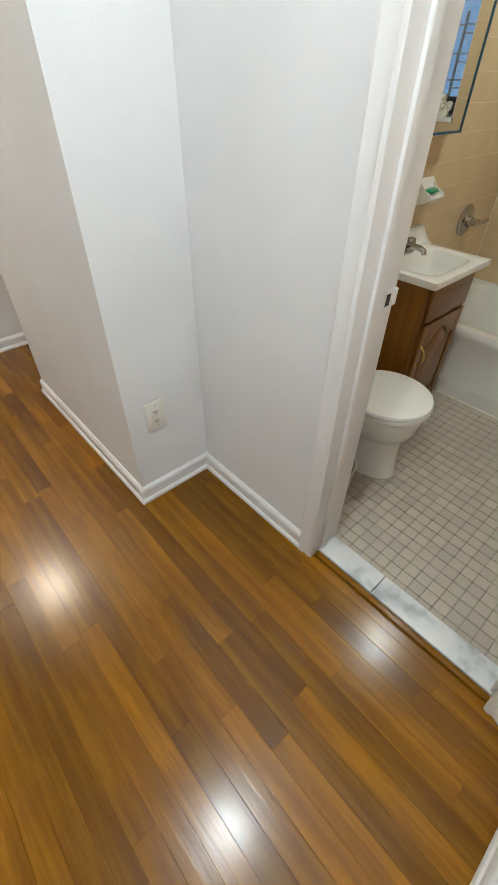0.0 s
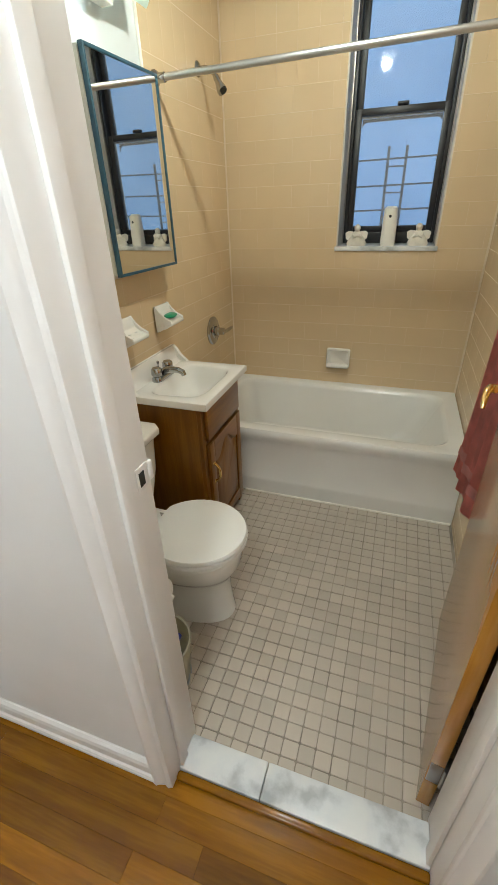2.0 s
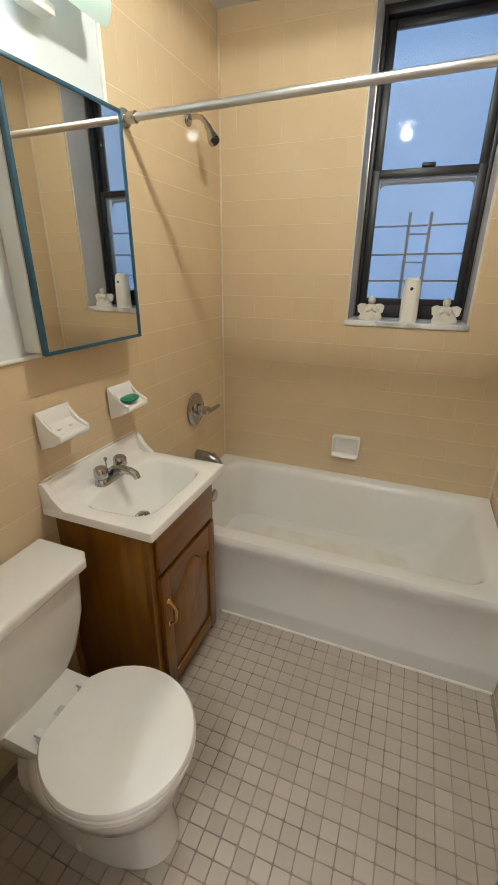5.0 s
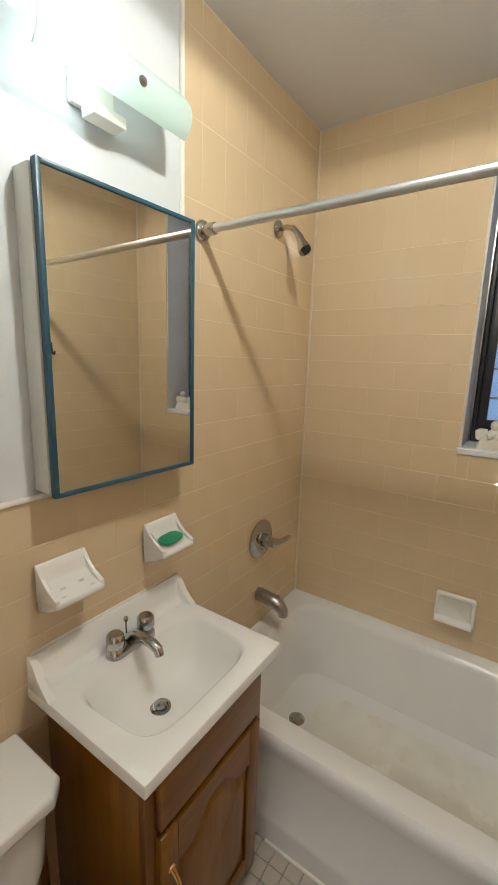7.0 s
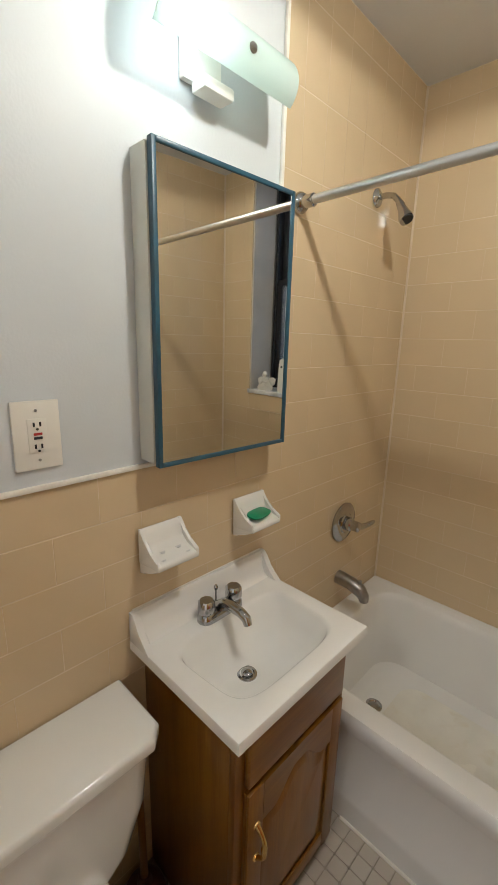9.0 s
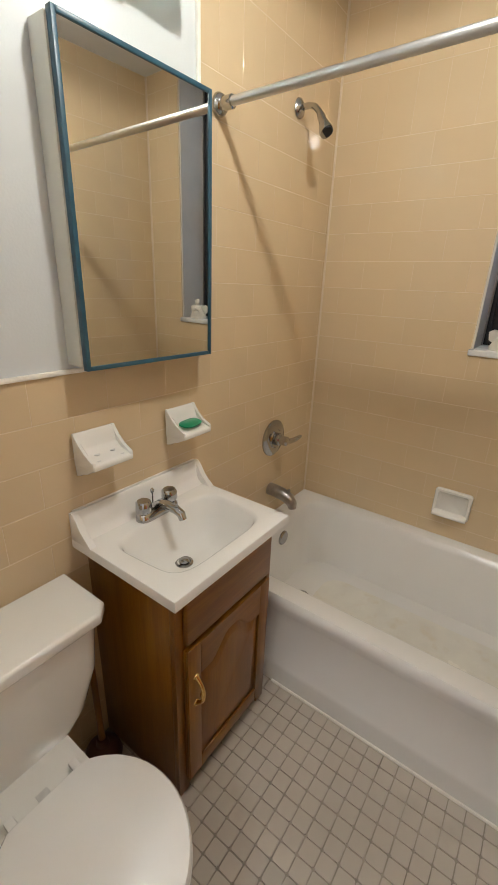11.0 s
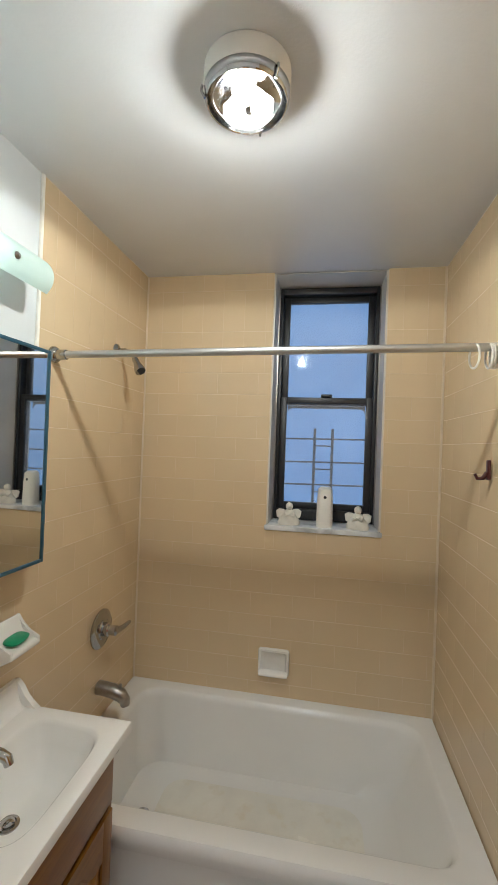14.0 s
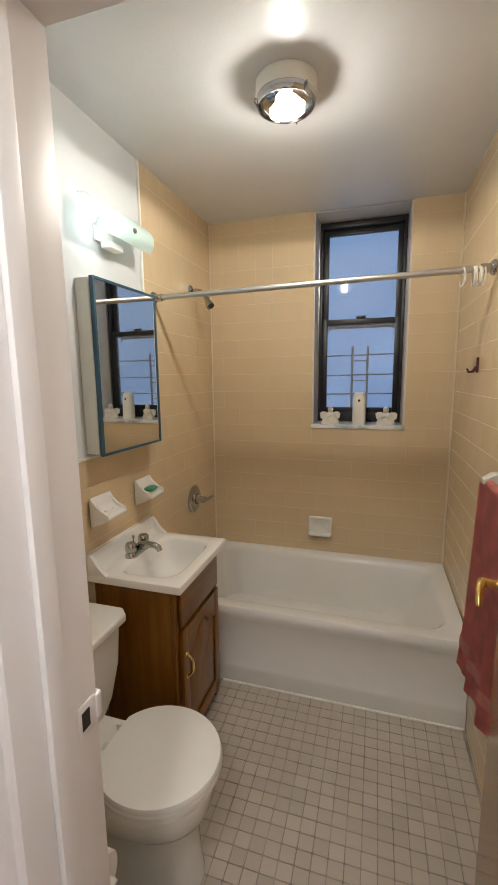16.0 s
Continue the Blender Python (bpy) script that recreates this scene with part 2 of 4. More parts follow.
def thing(name, place, label, category, group="", kind=""):
    ob = new(name)
    ob.empty_display_size = 0.05
    ob.location = place
    ROOT[ob.name] = Vector(place)
    return tagged(ob, label, category, group, kind)


def part(name, bm, material, parent=None, label="", smooth=True):
    root = ROOT[parent.name] if parent else Vector((0, 0, 0))
    bmesh.ops.recalc_face_normals(bm, faces=bm.faces)
    bmesh.ops.translate(bm, verts=bm.verts, vec=-root)
    if smooth:
        for f in bm.faces:
            f.smooth = True
        for e in bm.edges:
            if len(e.link_faces) == 2 and e.calc_face_angle(0) > 0.7:
                e.smooth = False
    me = bpy.data.meshes.new(name)
    bm.to_mesh(me)
    bm.free()
    me.materials.append(material)
    ob = new(name, me)
    ob.parent = parent
    ROOT[ob.name] = root
    return tagged(ob, label)


def box(x0, x1, y0, y1, z0, z1, bevel=0.0, seg=2, bm=None):
    bm = bm or bmesh.new()
    m = Matrix.Translation(((x0 + x1) / 2, (y0 + y1) / 2, (z0 + z1) / 2)) @ Matrix.Diagonal((x1 - x0, y1 - y0, z1 - z0, 1))
    r = bmesh.ops.create_cube(bm, size=1, matrix=m)
    if bevel:
        es = list({e for v in r["verts"] for e in v.link_edges})
        bmesh.ops.bevel(bm, geom=es, offset=bevel, segments=seg, profile=0.5, affect="EDGES")
    return bm


def loft(loops, cap0=True, cap1=True, bm=None):
    bm = bm or bmesh.new()
    rings = [[bm.verts.new(p) for p in lp] for lp in loops]
    n = len(rings[0])
    for a, b in zip(rings, rings[1:]):
        for i in range(n):
            bm.faces.new((a[i], a[(i + 1) % n], b[(i + 1) % n], b[i]))
    if cap0:
        bm.faces.new(list(reversed(rings[0])))
    if cap1:
        bm.faces.new(rings[-1])
    return bm


def rrect(x0, x1, y0, y1, r, z, n=6):
    pts = []
    for cx, cy, a0 in ((x1 - r, y1 - r, 0), (x0 + r, y1 - r, 90), (x0 + r, y0 + r, 180), (x1 - r, y0 + r, 270)):
        for i in range(n + 1):
            a = radians(a0 + 90 * i / n)
            pts.append((cx + r * math.cos(a), cy + r * math.sin(a), z))
    return pts


def oval(cx, cy, ax, ay, z, n=40, back=1.0, power=2.0):
    """An oval; back < 1 flattens its -x end."""
    pts = []
    for i in range(n):
        a = 2 * math.pi * i / n
        c, s = math.cos(a), math.sin(a)
        c = math.copysign(abs(c) ** (2 / power), c)
        s = math.copysign(abs(s) ** (2 / power), s)
        pts.append((cx + ax * c * (back if c < 0 else 1), cy + ay * s, z))
    return pts


def lathe(profile, place, axis="z", seg=28, cap=True, bm=None):
    """Rings of (radius, distance along the axis)."""
    loops = []
    for r, h in profile:
        lp = []
        for i in range(seg):
            a = 2 * math.pi * i / seg
            u, v = r * math.cos(a), r * math.sin(a)
            p = {"z": (u, v, h), "x": (h, u, v), "y": (u, h, v)}[axis]
            lp.append(tuple(Vector(place) + Vector(p)))
        loops.append(lp)
    return loft(loops, cap, cap, bm)


def tube(points, r, seg=12, bm=None):
    pts = [Vector(p) for p in points]
    radii = r if isinstance(r, (list, tuple)) else [r] * len(pts)
    loops, up = [], Vector((0.13, 0.27, 0.95)).normalized()
    for i, p in enumerate(pts):
        d = (pts[min(i + 1, len(pts) - 1)] - pts[max(i - 1, 0)]).normalized()
        u = d.cross(up).normalized()
        v = d.cross(u)
        loops.append([tuple(p + radii[i] * (math.cos(2 * math.pi * k / seg) * u + math.sin(2 * math.pi * k / seg) * v)) for k in range(seg)])
    return loft(loops, bm=bm)


def prism(outline, axis, a, b, bevel=0.0, bm=None):
    """A flat outline of pairs, pushed along an axis from a to b; the pairs are the other two axes in order x, y, z."""
    def at(p, h):
        return {"x": (h, p[0], p[1]), "y": (p[0], h, p[1]), "z": (p[0], p[1], h)}[axis]
    bm = loft([[at(p, a) for p in outline], [at(p, b) for p in outline]], bm=bm)
    if bevel:
        bmesh.ops.bevel(bm, geom=list(bm.edges), offset=bevel, segments=2, profile=0.5, affect="EDGES")
    return bm


def arc(p0, p1, p2, n=8):
    """A smooth curve from p0 to p2 that bends towards p1."""
    p0, p1, p2 = Vector(p0), Vector(p1), Vector(p2)
    return [tuple((1 - t) ** 2 * p0 + 2 * t * (1 - t) * p1 + t * t * p2) for t in (i / n for i in range(n + 1))]


def solid(name, bm, material, label, smooth=False, kind="structure"):
    return tagged(part(name, bm, material, None, label, smooth), kind=kind)


# ---- structure: bathroom ----
solid("floor", box(-0.02, W + 0.02, 0.045, TUB + 0.2, -0.1, -0.004), M_FGROUT, "bathroom floor of small beige square tiles")
solid("ceiling", box(-0.2, W + 0.2, 0.131, B + 0.4, H, H + 0.1), M_CEIL, "glossy white painted bathroom ceiling")
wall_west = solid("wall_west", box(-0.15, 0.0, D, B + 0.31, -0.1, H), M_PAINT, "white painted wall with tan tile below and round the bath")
wall_east = solid("wall_east", box(W, W + 0.15, D, B + 0.31, -0.1, H), M_GROUT, "tan tiled wall beside the bath and door")
T = 0.31
bm = box(-0.0, 0.692, B, B + T, -0.1, H)
box(1.255, W, B, B + T, -0.1, H, bm=bm)
box(0.692, 1.255, B, B + T, -0.1, 1.262, bm=bm)
wall_north = solid("wall_north", bm, M_GROUT, "tan tiled wall over the bath with a recessed window")
bm = box(0.692, 0.70, B + 0.008, B + T, 1.28, H - 0.004)
box(1.247, 1.255, B + 0.008, B + T, 1.28, H - 0.004, bm=bm)
box(0.70, 1.247, B + 0.008, B + T, H - 0.008, H - 0.004, bm=bm)
solid("window_reveal", bm, M_REVEAL, "grey painted reveal round the window")
JL, JR, DH = 0.648, 1.368, 2.05
bm = box(-0.065, JL - 0.02, 0.015, D, -0.1, H)
box(JR + 0.02, 1.545, 0.015, D, -0.1, H, bm=bm)
box(JL - 0.02, JR + 0.02, 0.015, D, DH + 0.02, H, bm=bm)
wall_south = solid("wall_south", bm, M_HALL, "white painted wall with the bathroom doorway")

# ---- structure: hall ----
solid("hall_floor", box(-2.1, 1.75, -2.75, 0.044, -0.1, -0.003), M_FLOORSUB, "hall floor of stained oak strips")
solid("hall_ceiling", box(-2.1, 1.75, -2.75, 0.13, H, H + 0.1), M_CEIL, "white hall ceiling")
solid("wall_hall_stub", box(-0.20, -0.065, -0.345, D, -0.1, H), M_HALL, "pale painted wall beside the bathroom door", smooth=False)
solid("wall_hall_west", box(-1.25, -0.20, -0.345, -0.20, -0.1, H), M_HALL, "pale painted hall wall with white baseboard")
solid("wall_hall_recess", box(-2.1, -1.25, -0.12, 0.0, -0.1, H), M_HALL, "pale wall at the back of a recess")
solid("wall_hall_end", box(-2.10, -1.95, -2.6, -0.12, -0.1, H), M_HALL, "pale wall at the end of the hall")
solid("wall_hall_east", box(1.545, 1.75, -2.6, D - 0.001, -0.1, H), M_HALL, "pale painted hall wall with white baseboard")
solid("wall_hall_south", box(-2.1, 1.75, -2.75, -2.6, -0.1, H), M_HALL, "pale painted wall across the hall")


def baseboard(x0, y0, x1, y1, out, h=0.085, miter0=0.0, miter1=0.0):
    """A moulded skirting along a wall line; out is the way into the room; the ends run on or stop short by the miters."""
    d = Vector((x1 - x0, y1 - y0, 0)).normalized()
    o = Vector((*out, 0))
    prof = [(0, 0), (0.024, 0), (0.024, 0.010), (0.020, 0.018), (0.014, 0.022), (0.013, 0.058), (0.017, 0.064), (0.013, 0.076), (0.005, h), (0, h)]
    a, b = Vector((x0, y0, 0)), Vector((x1, y1, 0))
    ends = []
    for p, k, sgn in ((a, miter0, -1), (b, miter1, 1)):
        ends.append([tuple(p + o * u + d * (sgn * k * u) + Vector((0, 0, v))) for u, v in prof])
    return solid("baseboard", loft(ends), M_TRIM, "white painted moulded baseboard")


baseboard(-0.065, 0.015, 0.586, 0.015, (0, -1), miter0=-1)
baseboard(-0.065, -0.345, -0.065, 0.015, (1, 0), miter0=1, miter1=-1)
baseboard(-1.25, -0.345, -0.065, -0.345, (0, -1), miter0=0, miter1=1)
baseboard(1.430, 0.015, 1.545, 0.015, (0, -1), miter1=-1)
baseboard(1.545, -2.6, 1.545, 0.015, (-1, 0), miter1=-1)
baseboard(-1.95, -0.12, -1.25, -0.12, (0, -1), miter0=-1)
baseboard(-1.95, -2.6, -1.95, -0.12, (1, 0), miter1=-1)

# ---- doorway: jambs, casing, threshold ----
frame_door = thing("door_frame", (JL, 0.07, 0), "white painted wooden door frame with moulded casing", "door frame", kind="structure")
for name, x0, x1, stop in (("jamb", JL - 0.02, JL, 1), ("jamb", JR, JR + 0.02, -1)):
    bm = box(x0, x1, -0.004, D + 0.011, 0.0, DH, 0.002)
    sx = (JL, JL + 0.012) if stop > 0 else (JR - 0.012, JR)
    box(*sx, 0.05, 0.085, 0.021, DH, 0.003, bm=bm)
    part(name, bm, M_TRIM, frame_door)
part("head_jamb", box(JL - 0.02, JR + 0.02, -0.004, D + 0.011, DH, DH + 0.02, 0.002), M_TRIM, frame_door)
CAS = [(0, 0.015), (0, -0.003), (0.009, -0.007), (0.022, -0.003), (0.040, -0.008), (0.047, -0.013), (0.056, -0.011), (0.058, 0.015)]
part("casing", prism([(JL - 0.004 - u, v) for u, v in CAS], "z", 0, DH + 0.062), M_TRIM, frame_door)
part("casing", prism([(JR + 0.004 + u, v) for u, v in CAS], "z", 0, DH + 0.062), M_TRIM, frame_door)
for sgn, xj in ((-1, JL), (1, JR)):
    part("inner_casing", box(*sorted((xj + sgn * 0.0205, xj + sgn * 0.075)), D + 0.001, D + 0.010, 0.0, DH + 0.07, 0.004), M_TRIM, frame_door)
part("casing", prism([(v, DH + 0.006 + u) for u, v in CAS], "x", JL - 0.004, JR + 0.004), M_TRIM, frame_door)
strike = part("strike_plate", box(JL - 0.001, JL + 0.0025, 0.113, 0.153, 1.014, 1.070, 0.001), M_TRIM, frame_door, "white painted strike plate")
part("strike_lip", box(JL - 0.012, JL + 0.0045, 0.1535, 0.170, 1.020, 1.066, 0.004, 3), M_TRIM, strike)
part("latch_hole", box(JL + 0.0025, JL + 0.0035, 0.120, 0.138, 1.026, 1.058), M_DARK, strike)

sad = thing("threshold", (1.0, 0.08, 0), "white marble doorway threshold in two pieces with an oak strip", "threshold", kind="structure")
part("marble_slab", box(JL, 0.905, 0.044, 0.145, -0.003, 0.021, 0.005), M_MARBLE, sad)
part("marble_slab", box(0.907, JR, 0.044, 0.145, -0.003, 0.021, 0.005), M_MARBLE, sad)
part("oak_strip", box(JL, JR, 0.018, 0.0425, -0.003, 0.017, 0.007, 3), M_OAK, sad)

# ---- the door, open into the bathroom ----
door = thing("door", (1.333, 0.188, 0), "varnished orange-brown flush wooden door, standing open", "door")
door.rotation_euler[2] = radians(-8.3)
DX, DY = 1.333, 0.188
slab = part("door_leaf", box(DX, DX + 0.036, DY, DY + 0.675, 0.012, 2.03, 0.002), M_DOOR, door)
for hz in (0.15, 1.78):
    bm = box(DX + 0.003, DX + 0.034, DY - 0.002, DY + 0.001, hz, hz + 0.09, 0.0008)
    lathe([(0.006, hz), (0.006, hz + 0.09)], (DX + 0.040, DY - 0.004, 0), seg=12, bm=bm)
    part("hinge", bm, M_DULL, door, "worn steel butt hinge")
hy, hz = DY + 0.615, 1.045
for sx in (-1, 1):
    fx = DX if sx < 0 else DX + 0.036
    bm = lathe([(0.031, 0), (0.032, sx * 0.004), (0.028, sx * 0.009), (0.013, sx * 0.012), (0.011, sx * 0.03), (0.014, sx * 0.035), (0.012, sx * 0.052)], (fx, hy, hz), "x")
    k = part("door_handle", bm, M_BRASS, door, "polished brass lever handle")
    bm = tube(arc((fx + sx * 0.046, hy + 0.004, hz), (fx + sx * 0.062, hy - 0.02, hz + 0.008), (fx + sx * 0.060, hy - 0.062, hz - 0.040)), [0.012, 0.012, 0.0115, 0.011, 0.010, 0.0095, 0.009, 0.008, 0.005])
    part("lever", bm, M_BRASS, k)

# ---- bath ----
tub = thing("bathtub", (W / 2, TUB, 0), "white enamelled built-in bathtub with a plain apron", "bathtub")
F = 1.492
loops = [rrect(0.003, W - 0.003, F + 0.006, B - 0.002, 0.004, 0.355),
         rrect(0.003, W - 0.003, F, B - 0.002, 0.006, 0.385),
         rrect(0.003, W - 0.003, F + 0.002, B - 0.002, 0.008, 0.412),
         rrect(0.006, W - 0.006, F + 0.010, B - 0.002, 0.012, 0.424),
         rrect(0.090, W - 0.075, F + 0.082, B - 0.060, 0.10, 0.424),
         rrect(0.098, W - 0.085, F + 0.092, B - 0.068, 0.10, 0.418),
         rrect(0.108, W - 0.10, F + 0.100, B - 0.078, 0.10, 0.39),
         rrect(0.130, W - 0.21, F + 0.125, B - 0.105, 0.11, 0.16),
         rrect(0.150, W - 0.26, F + 0.150, B - 0.130, 0.11, 0.105),
         rrect(0.190, W - 0.32, F + 0.195, B - 0.175, 0.10, 0.088)]
part("basin", loft(loops, cap0=False), M_ENAMEL, tub)
prof = [(F + 0.006, 0.37), (F + 0.008, 0.36), (F + 0.014, 0.125), (F + 0.004, 0.105), (F + 0.002, 0.085), (F + 0.004, 0.0), (F + 0.10, 0.0), (F + 0.10, 0.37)]
part("apron", prism(prof, "x", 0.003, W - 0.003), M_ENAMEL, tub)
part("caulk_line", tube([(0.36, F + 0.002, 0.003), (W - 0.01, F + 0.002, 0.003)], 0.006, 8), M_CAULK, tub, "bead of white caulk")
part("tub_drain", lathe([(0.034, 0.0), (0.034, 0.004), (0.024, 0.006), (0.02, 0.002)], (0.255, 1.91, 0.0885)), M_CHROME, tub)
part("overflow_plate", lathe([(0.036, 0), (0.036, 0.006), (0.030, 0.012), (0.006, 0.014)], (0.113, 1.93, 0.35), "x"), M_CHROME, tub)
part("worn_floor", loft([rrect(0.30, W - 0.34, F + 0.215, B - 0.195, 0.09, 0.0875), rrect(0.30, W - 0.34, F + 0.215, B - 0.195, 0.09, 0.0895)]), M_WORN, tub, "yellowed worn patch on the tub floor")

# ---- bath fittings ----
valve = thing("shower_valve", (0, 1.952, 0.838), "chrome single-lever shower valve on the tiled wall", "shower valve")
part("escutcheon", lathe([(0.086, 0.008), (0.086, 0.014), (0.078, 0.020), (0.045, 0.024), (0.040, 0.030)], (0, 1.952, 0.838), "x", 36), M_CHROME, valve)
part("valve_stem", lathe([(0.030, 0.022), (0.028, 0.05), (0.022, 0.056), (0.022, 0.085), (0.012, 0.092)], (0, 1.952, 0.838), "x"), M_CHROME, valve)
part("lever", tube(arc((0.075, 1.952, 0.838), (0.085, 1.992, 0.823), (0.105, 2.047, 0.845)), [0.017, 0.016, 0.0145, 0.013, 0.012, 0.0115, 0.011, 0.010, 0.006]), M_CHROME, valve)
spout = thing("bath_spout", (0, 1.952, 0.55), "worn chrome bath spout", "spout")
bm = tube([(0.008, 1.952, 0.575), (0.03, 1.952, 0.575), (0.08, 1.952, 0.57), (0.12, 1.952, 0.556), (0.138, 1.952, 0.535), (0.14, 1.952, 0.515)], [0.03, 0.030, 0.030, 0.029, 0.024, 0.020], 18)
part("spout_body", bm, M_DULL, spout)
part("diverter_knob", lathe([(0.006, 0), (0.006, 0.012), (0.009, 0.016), (0.004, 0.022)], (0.115, 1.952, 0.583), "z", 14), M_DULL, spout)
shower = thing("wall_shower", (0, 2.0, 2.10), "chrome shower head on a bent arm", "shower head")
part("wall_flange", lathe([(0.032, 0.008), (0.030, 0.014), (0.014, 0.024)], (0, 2.0, 2.105), "x"), M_CHROME, shower)
part("shower_arm", tube([(0.01, 2.0, 2.105), (0.05, 1.995, 2.105), (0.08, 1.987, 2.095), (0.105, 1.977, 2.072), (0.118, 1.97, 2.055)], 0.0105, 14), M_CHROME, shower)
part("spray_head", tube([(0.112, 1.972, 2.062), (0.119, 1.969, 2.052), (0.125, 1.966, 2.043), (0.135, 1.961, 2.027), (0.148, 1.954, 2.006), (0.153, 1.952, 2.0)], [0.013, 0.015, 0.014, 0.019, 0.025, 0.0235], 22), M_CHROME, shower)
part("spray_face", tube([(0.1525, 1.952, 2.001), (0.154, 1.951, 1.998)], [0.0225, 0.02], 22), M_DARK, shower, "dark grey spray face")

rod = thing("curtain_rod", (W / 2, 1.548, 2.015), "brushed steel shower curtain rod across the bath", "curtain rod")
part("rod", tube([(0.012, 1.548, 1.985), (W - 0.012, 1.548, 2.005)], 0.0128, 18), M_ROD, rod)
for x, s, z in ((0.009, 1, 1.985), (W - 0.009, -1, 2.005)):
    part("end_flange", lathe([(0.030, 0), (0.030, s * 0.006), (0.024, s * 0.016), (0.018, s * 0.020), (0.018, s * 0.05), (0.0135, s * 0.052)], (x, 1.548, z), "x"), M_CHROME, rod)
rings = [(W - 0.125, 14), (W - 0.085, 3), (W - 0.076, -4), (W - 0.067, 5), (W - 0.058, -2), (W - 0.049, 4)]
first = None
for x, tilt in rings:
    if first is None:
        first = thing("curtain_ring", (x, 1.548, 1.98), "white plastic shower curtain ring on the rod", "curtain ring", "curtain rings on the rod")
        pts = [(x, 1.548 + 0.026 * math.cos(a), 1.977 + 0.036 * math.sin(a)) for a in [2 * math.pi * i / 24 for i in range(25)]]
        part("ring", tube(pts, 0.0034, 8), M_RING, first)
        first.rotation_euler[2] = radians(tilt)
    else:
        copy_thing(first, pose(x, 1.548, 1.98, 0, 0, tilt))

# ---- toilet ----
CY = 0.645
toilet = thing("toilet", (0.4, CY, 0), "white two-piece toilet with its lid closed", "toilet")


def bowl_ring(x0, x1, w, z, n=40):
    c, a = (x0 + x1) / 2, (x1 - x0) / 2
    return oval(c, CY, a, w, z, n, power=2.3)


bm = loft([bowl_ring(0.13, 0.604, 0.112, 0.0), bowl_ring(0.135, 0.602, 0.111, 0.012), bowl_ring(0.15, 0.596, 0.107, 0.05), bowl_ring(0.17, 0.590, 0.103, 0.12), bowl_ring(0.16, 0.592, 0.108, 0.20),
           bowl_ring(0.15, 0.615, 0.138, 0.245), bowl_ring(0.16, 0.640, 0.170, 0.29), bowl_ring(0.22, 0.646, 0.177, 0.335), bowl_ring(0.23, 0.650, 0.180, 0.355), bowl_ring(0.26, 0.650, 0.180, 0.376), bowl_ring(0.265, 0.644, 0.175, 0.384)])
part("bowl", bm, M_CHINA, toilet)
bm = loft([rrect(0.03, 0.34, CY - 0.10, CY + 0.10, 0.03, 0.30), rrect(0.03, 0.36, CY - 0.115, CY + 0.115, 0.03, 0.365), rrect(0.035, 0.355, CY - 0.11, CY + 0.11, 0.03, 0.386)])
part("rear_deck", bm, M_CHINA, toilet)


def seat_ring(k, z):
    """Round-front outline with a straight hinge side, drawn in by k."""
    pts = []
    for i in range(48):
        a = 2 * math.pi * i / 48
        x, y = 0.468 + (0.200 - k) * math.cos(a), CY + (0.188 - k) * math.sin(a)
        pts.append((max(x, 0.292 + k), y, z))
    return pts


part("seat_ring", loft([seat_ring(0.004, 0.388), seat_ring(0, 0.392), seat_ring(0, 0.404), seat_ring(0.004, 0.408)]), M_SEAT, toilet)
part("lid", loft([seat_ring(0.006, 0.410), seat_ring(0.001, 0.413), seat_ring(0.001, 0.420), seat_ring(0.006, 0.4275), seat_ring(0.02, 0.430), seat_ring(0.07, 0.4325), seat_ring(0.13, 0.4335)]), M_SEAT, toilet)
for s in (-1, 1):
    bm = lathe([(0.014, 0.386), (0.014, 0.398), (0.010, 0.402)], (0.278, CY + s * 0.075, 0), seg=18)
    box(0.262, 0.315, CY + s * 0.075 - 0.010, CY + s * 0.075 + 0.010, 0.398, 0.410, 0.003, bm=bm)
    part("hinge", bm, M_SEAT, toilet)
part("bolt_cap", box(0.255, 0.285, CY - 0.014, CY + 0.014, 0.386, 0.3885, 0.001), M_MARK, toilet, "grey maker's mark plate")
T0, T1 = CY - 0.262, CY + 0.247
bm = loft([rrect(0.045, 0.185, CY - 0.15, CY + 0.15, 0.05, 0.386), rrect(0.03, 0.192, CY - 0.185, CY + 0.185, 0.05, 0.43), rrect(0.02, 0.196, CY - 0.222, CY + 0.222, 0.045, 0.54), rrect(0.02, 0.198, T0 + 0.012, T1 - 0.012, 0.04, 0.694)])
part("tank", bm, M_CHINA, toilet)


def clipped(x0, x1, y0, y1, c, z):
    return [(x0, y0, z), (x1 - c, y0, z), (x1, y0 + c, z), (x1, y1 - c, z), (x1 - c, y1, z), (x0, y1, z)]


bm = loft([clipped(0.012, 0.214, T0 - 0.001, T1 + 0.001, 0.03, 0.692), clipped(0.008, 0.220, T0 - 0.006, T1 + 0.006, 0.032, 0.698), clipped(0.008, 0.220, T0 - 0.006, T1 + 0.006, 0.032, 0.722), clipped(0.014, 0.214, T0, T1, 0.03, 0.729)])
bmesh.ops.bevel(bm, geom=[e for e in bm.edges], offset=0.003, segments=2, profile=0.5, affect="EDGES")
part("tank_lid", bm, M_CHINA, toilet)
handle = part("flush_handle", lathe([(0.014, 0), (0.014, 0.006), (0.008, 0.012), (0.008, 0.024)], (0.197, T0 + 0.055, 0.652), "x", 20), M_CHROME, toilet, "chrome flush lever")
part("lever", tube(arc((0.219, T0 + 0.06, 0.652), (0.228, T0 + 0.035, 0.653), (0.226, T0 + 0.002, 0.650)), [0.008] * 4 + [0.0085, 0.009, 0.0095, 0.010, 0.006]), M_CHROME, handle)
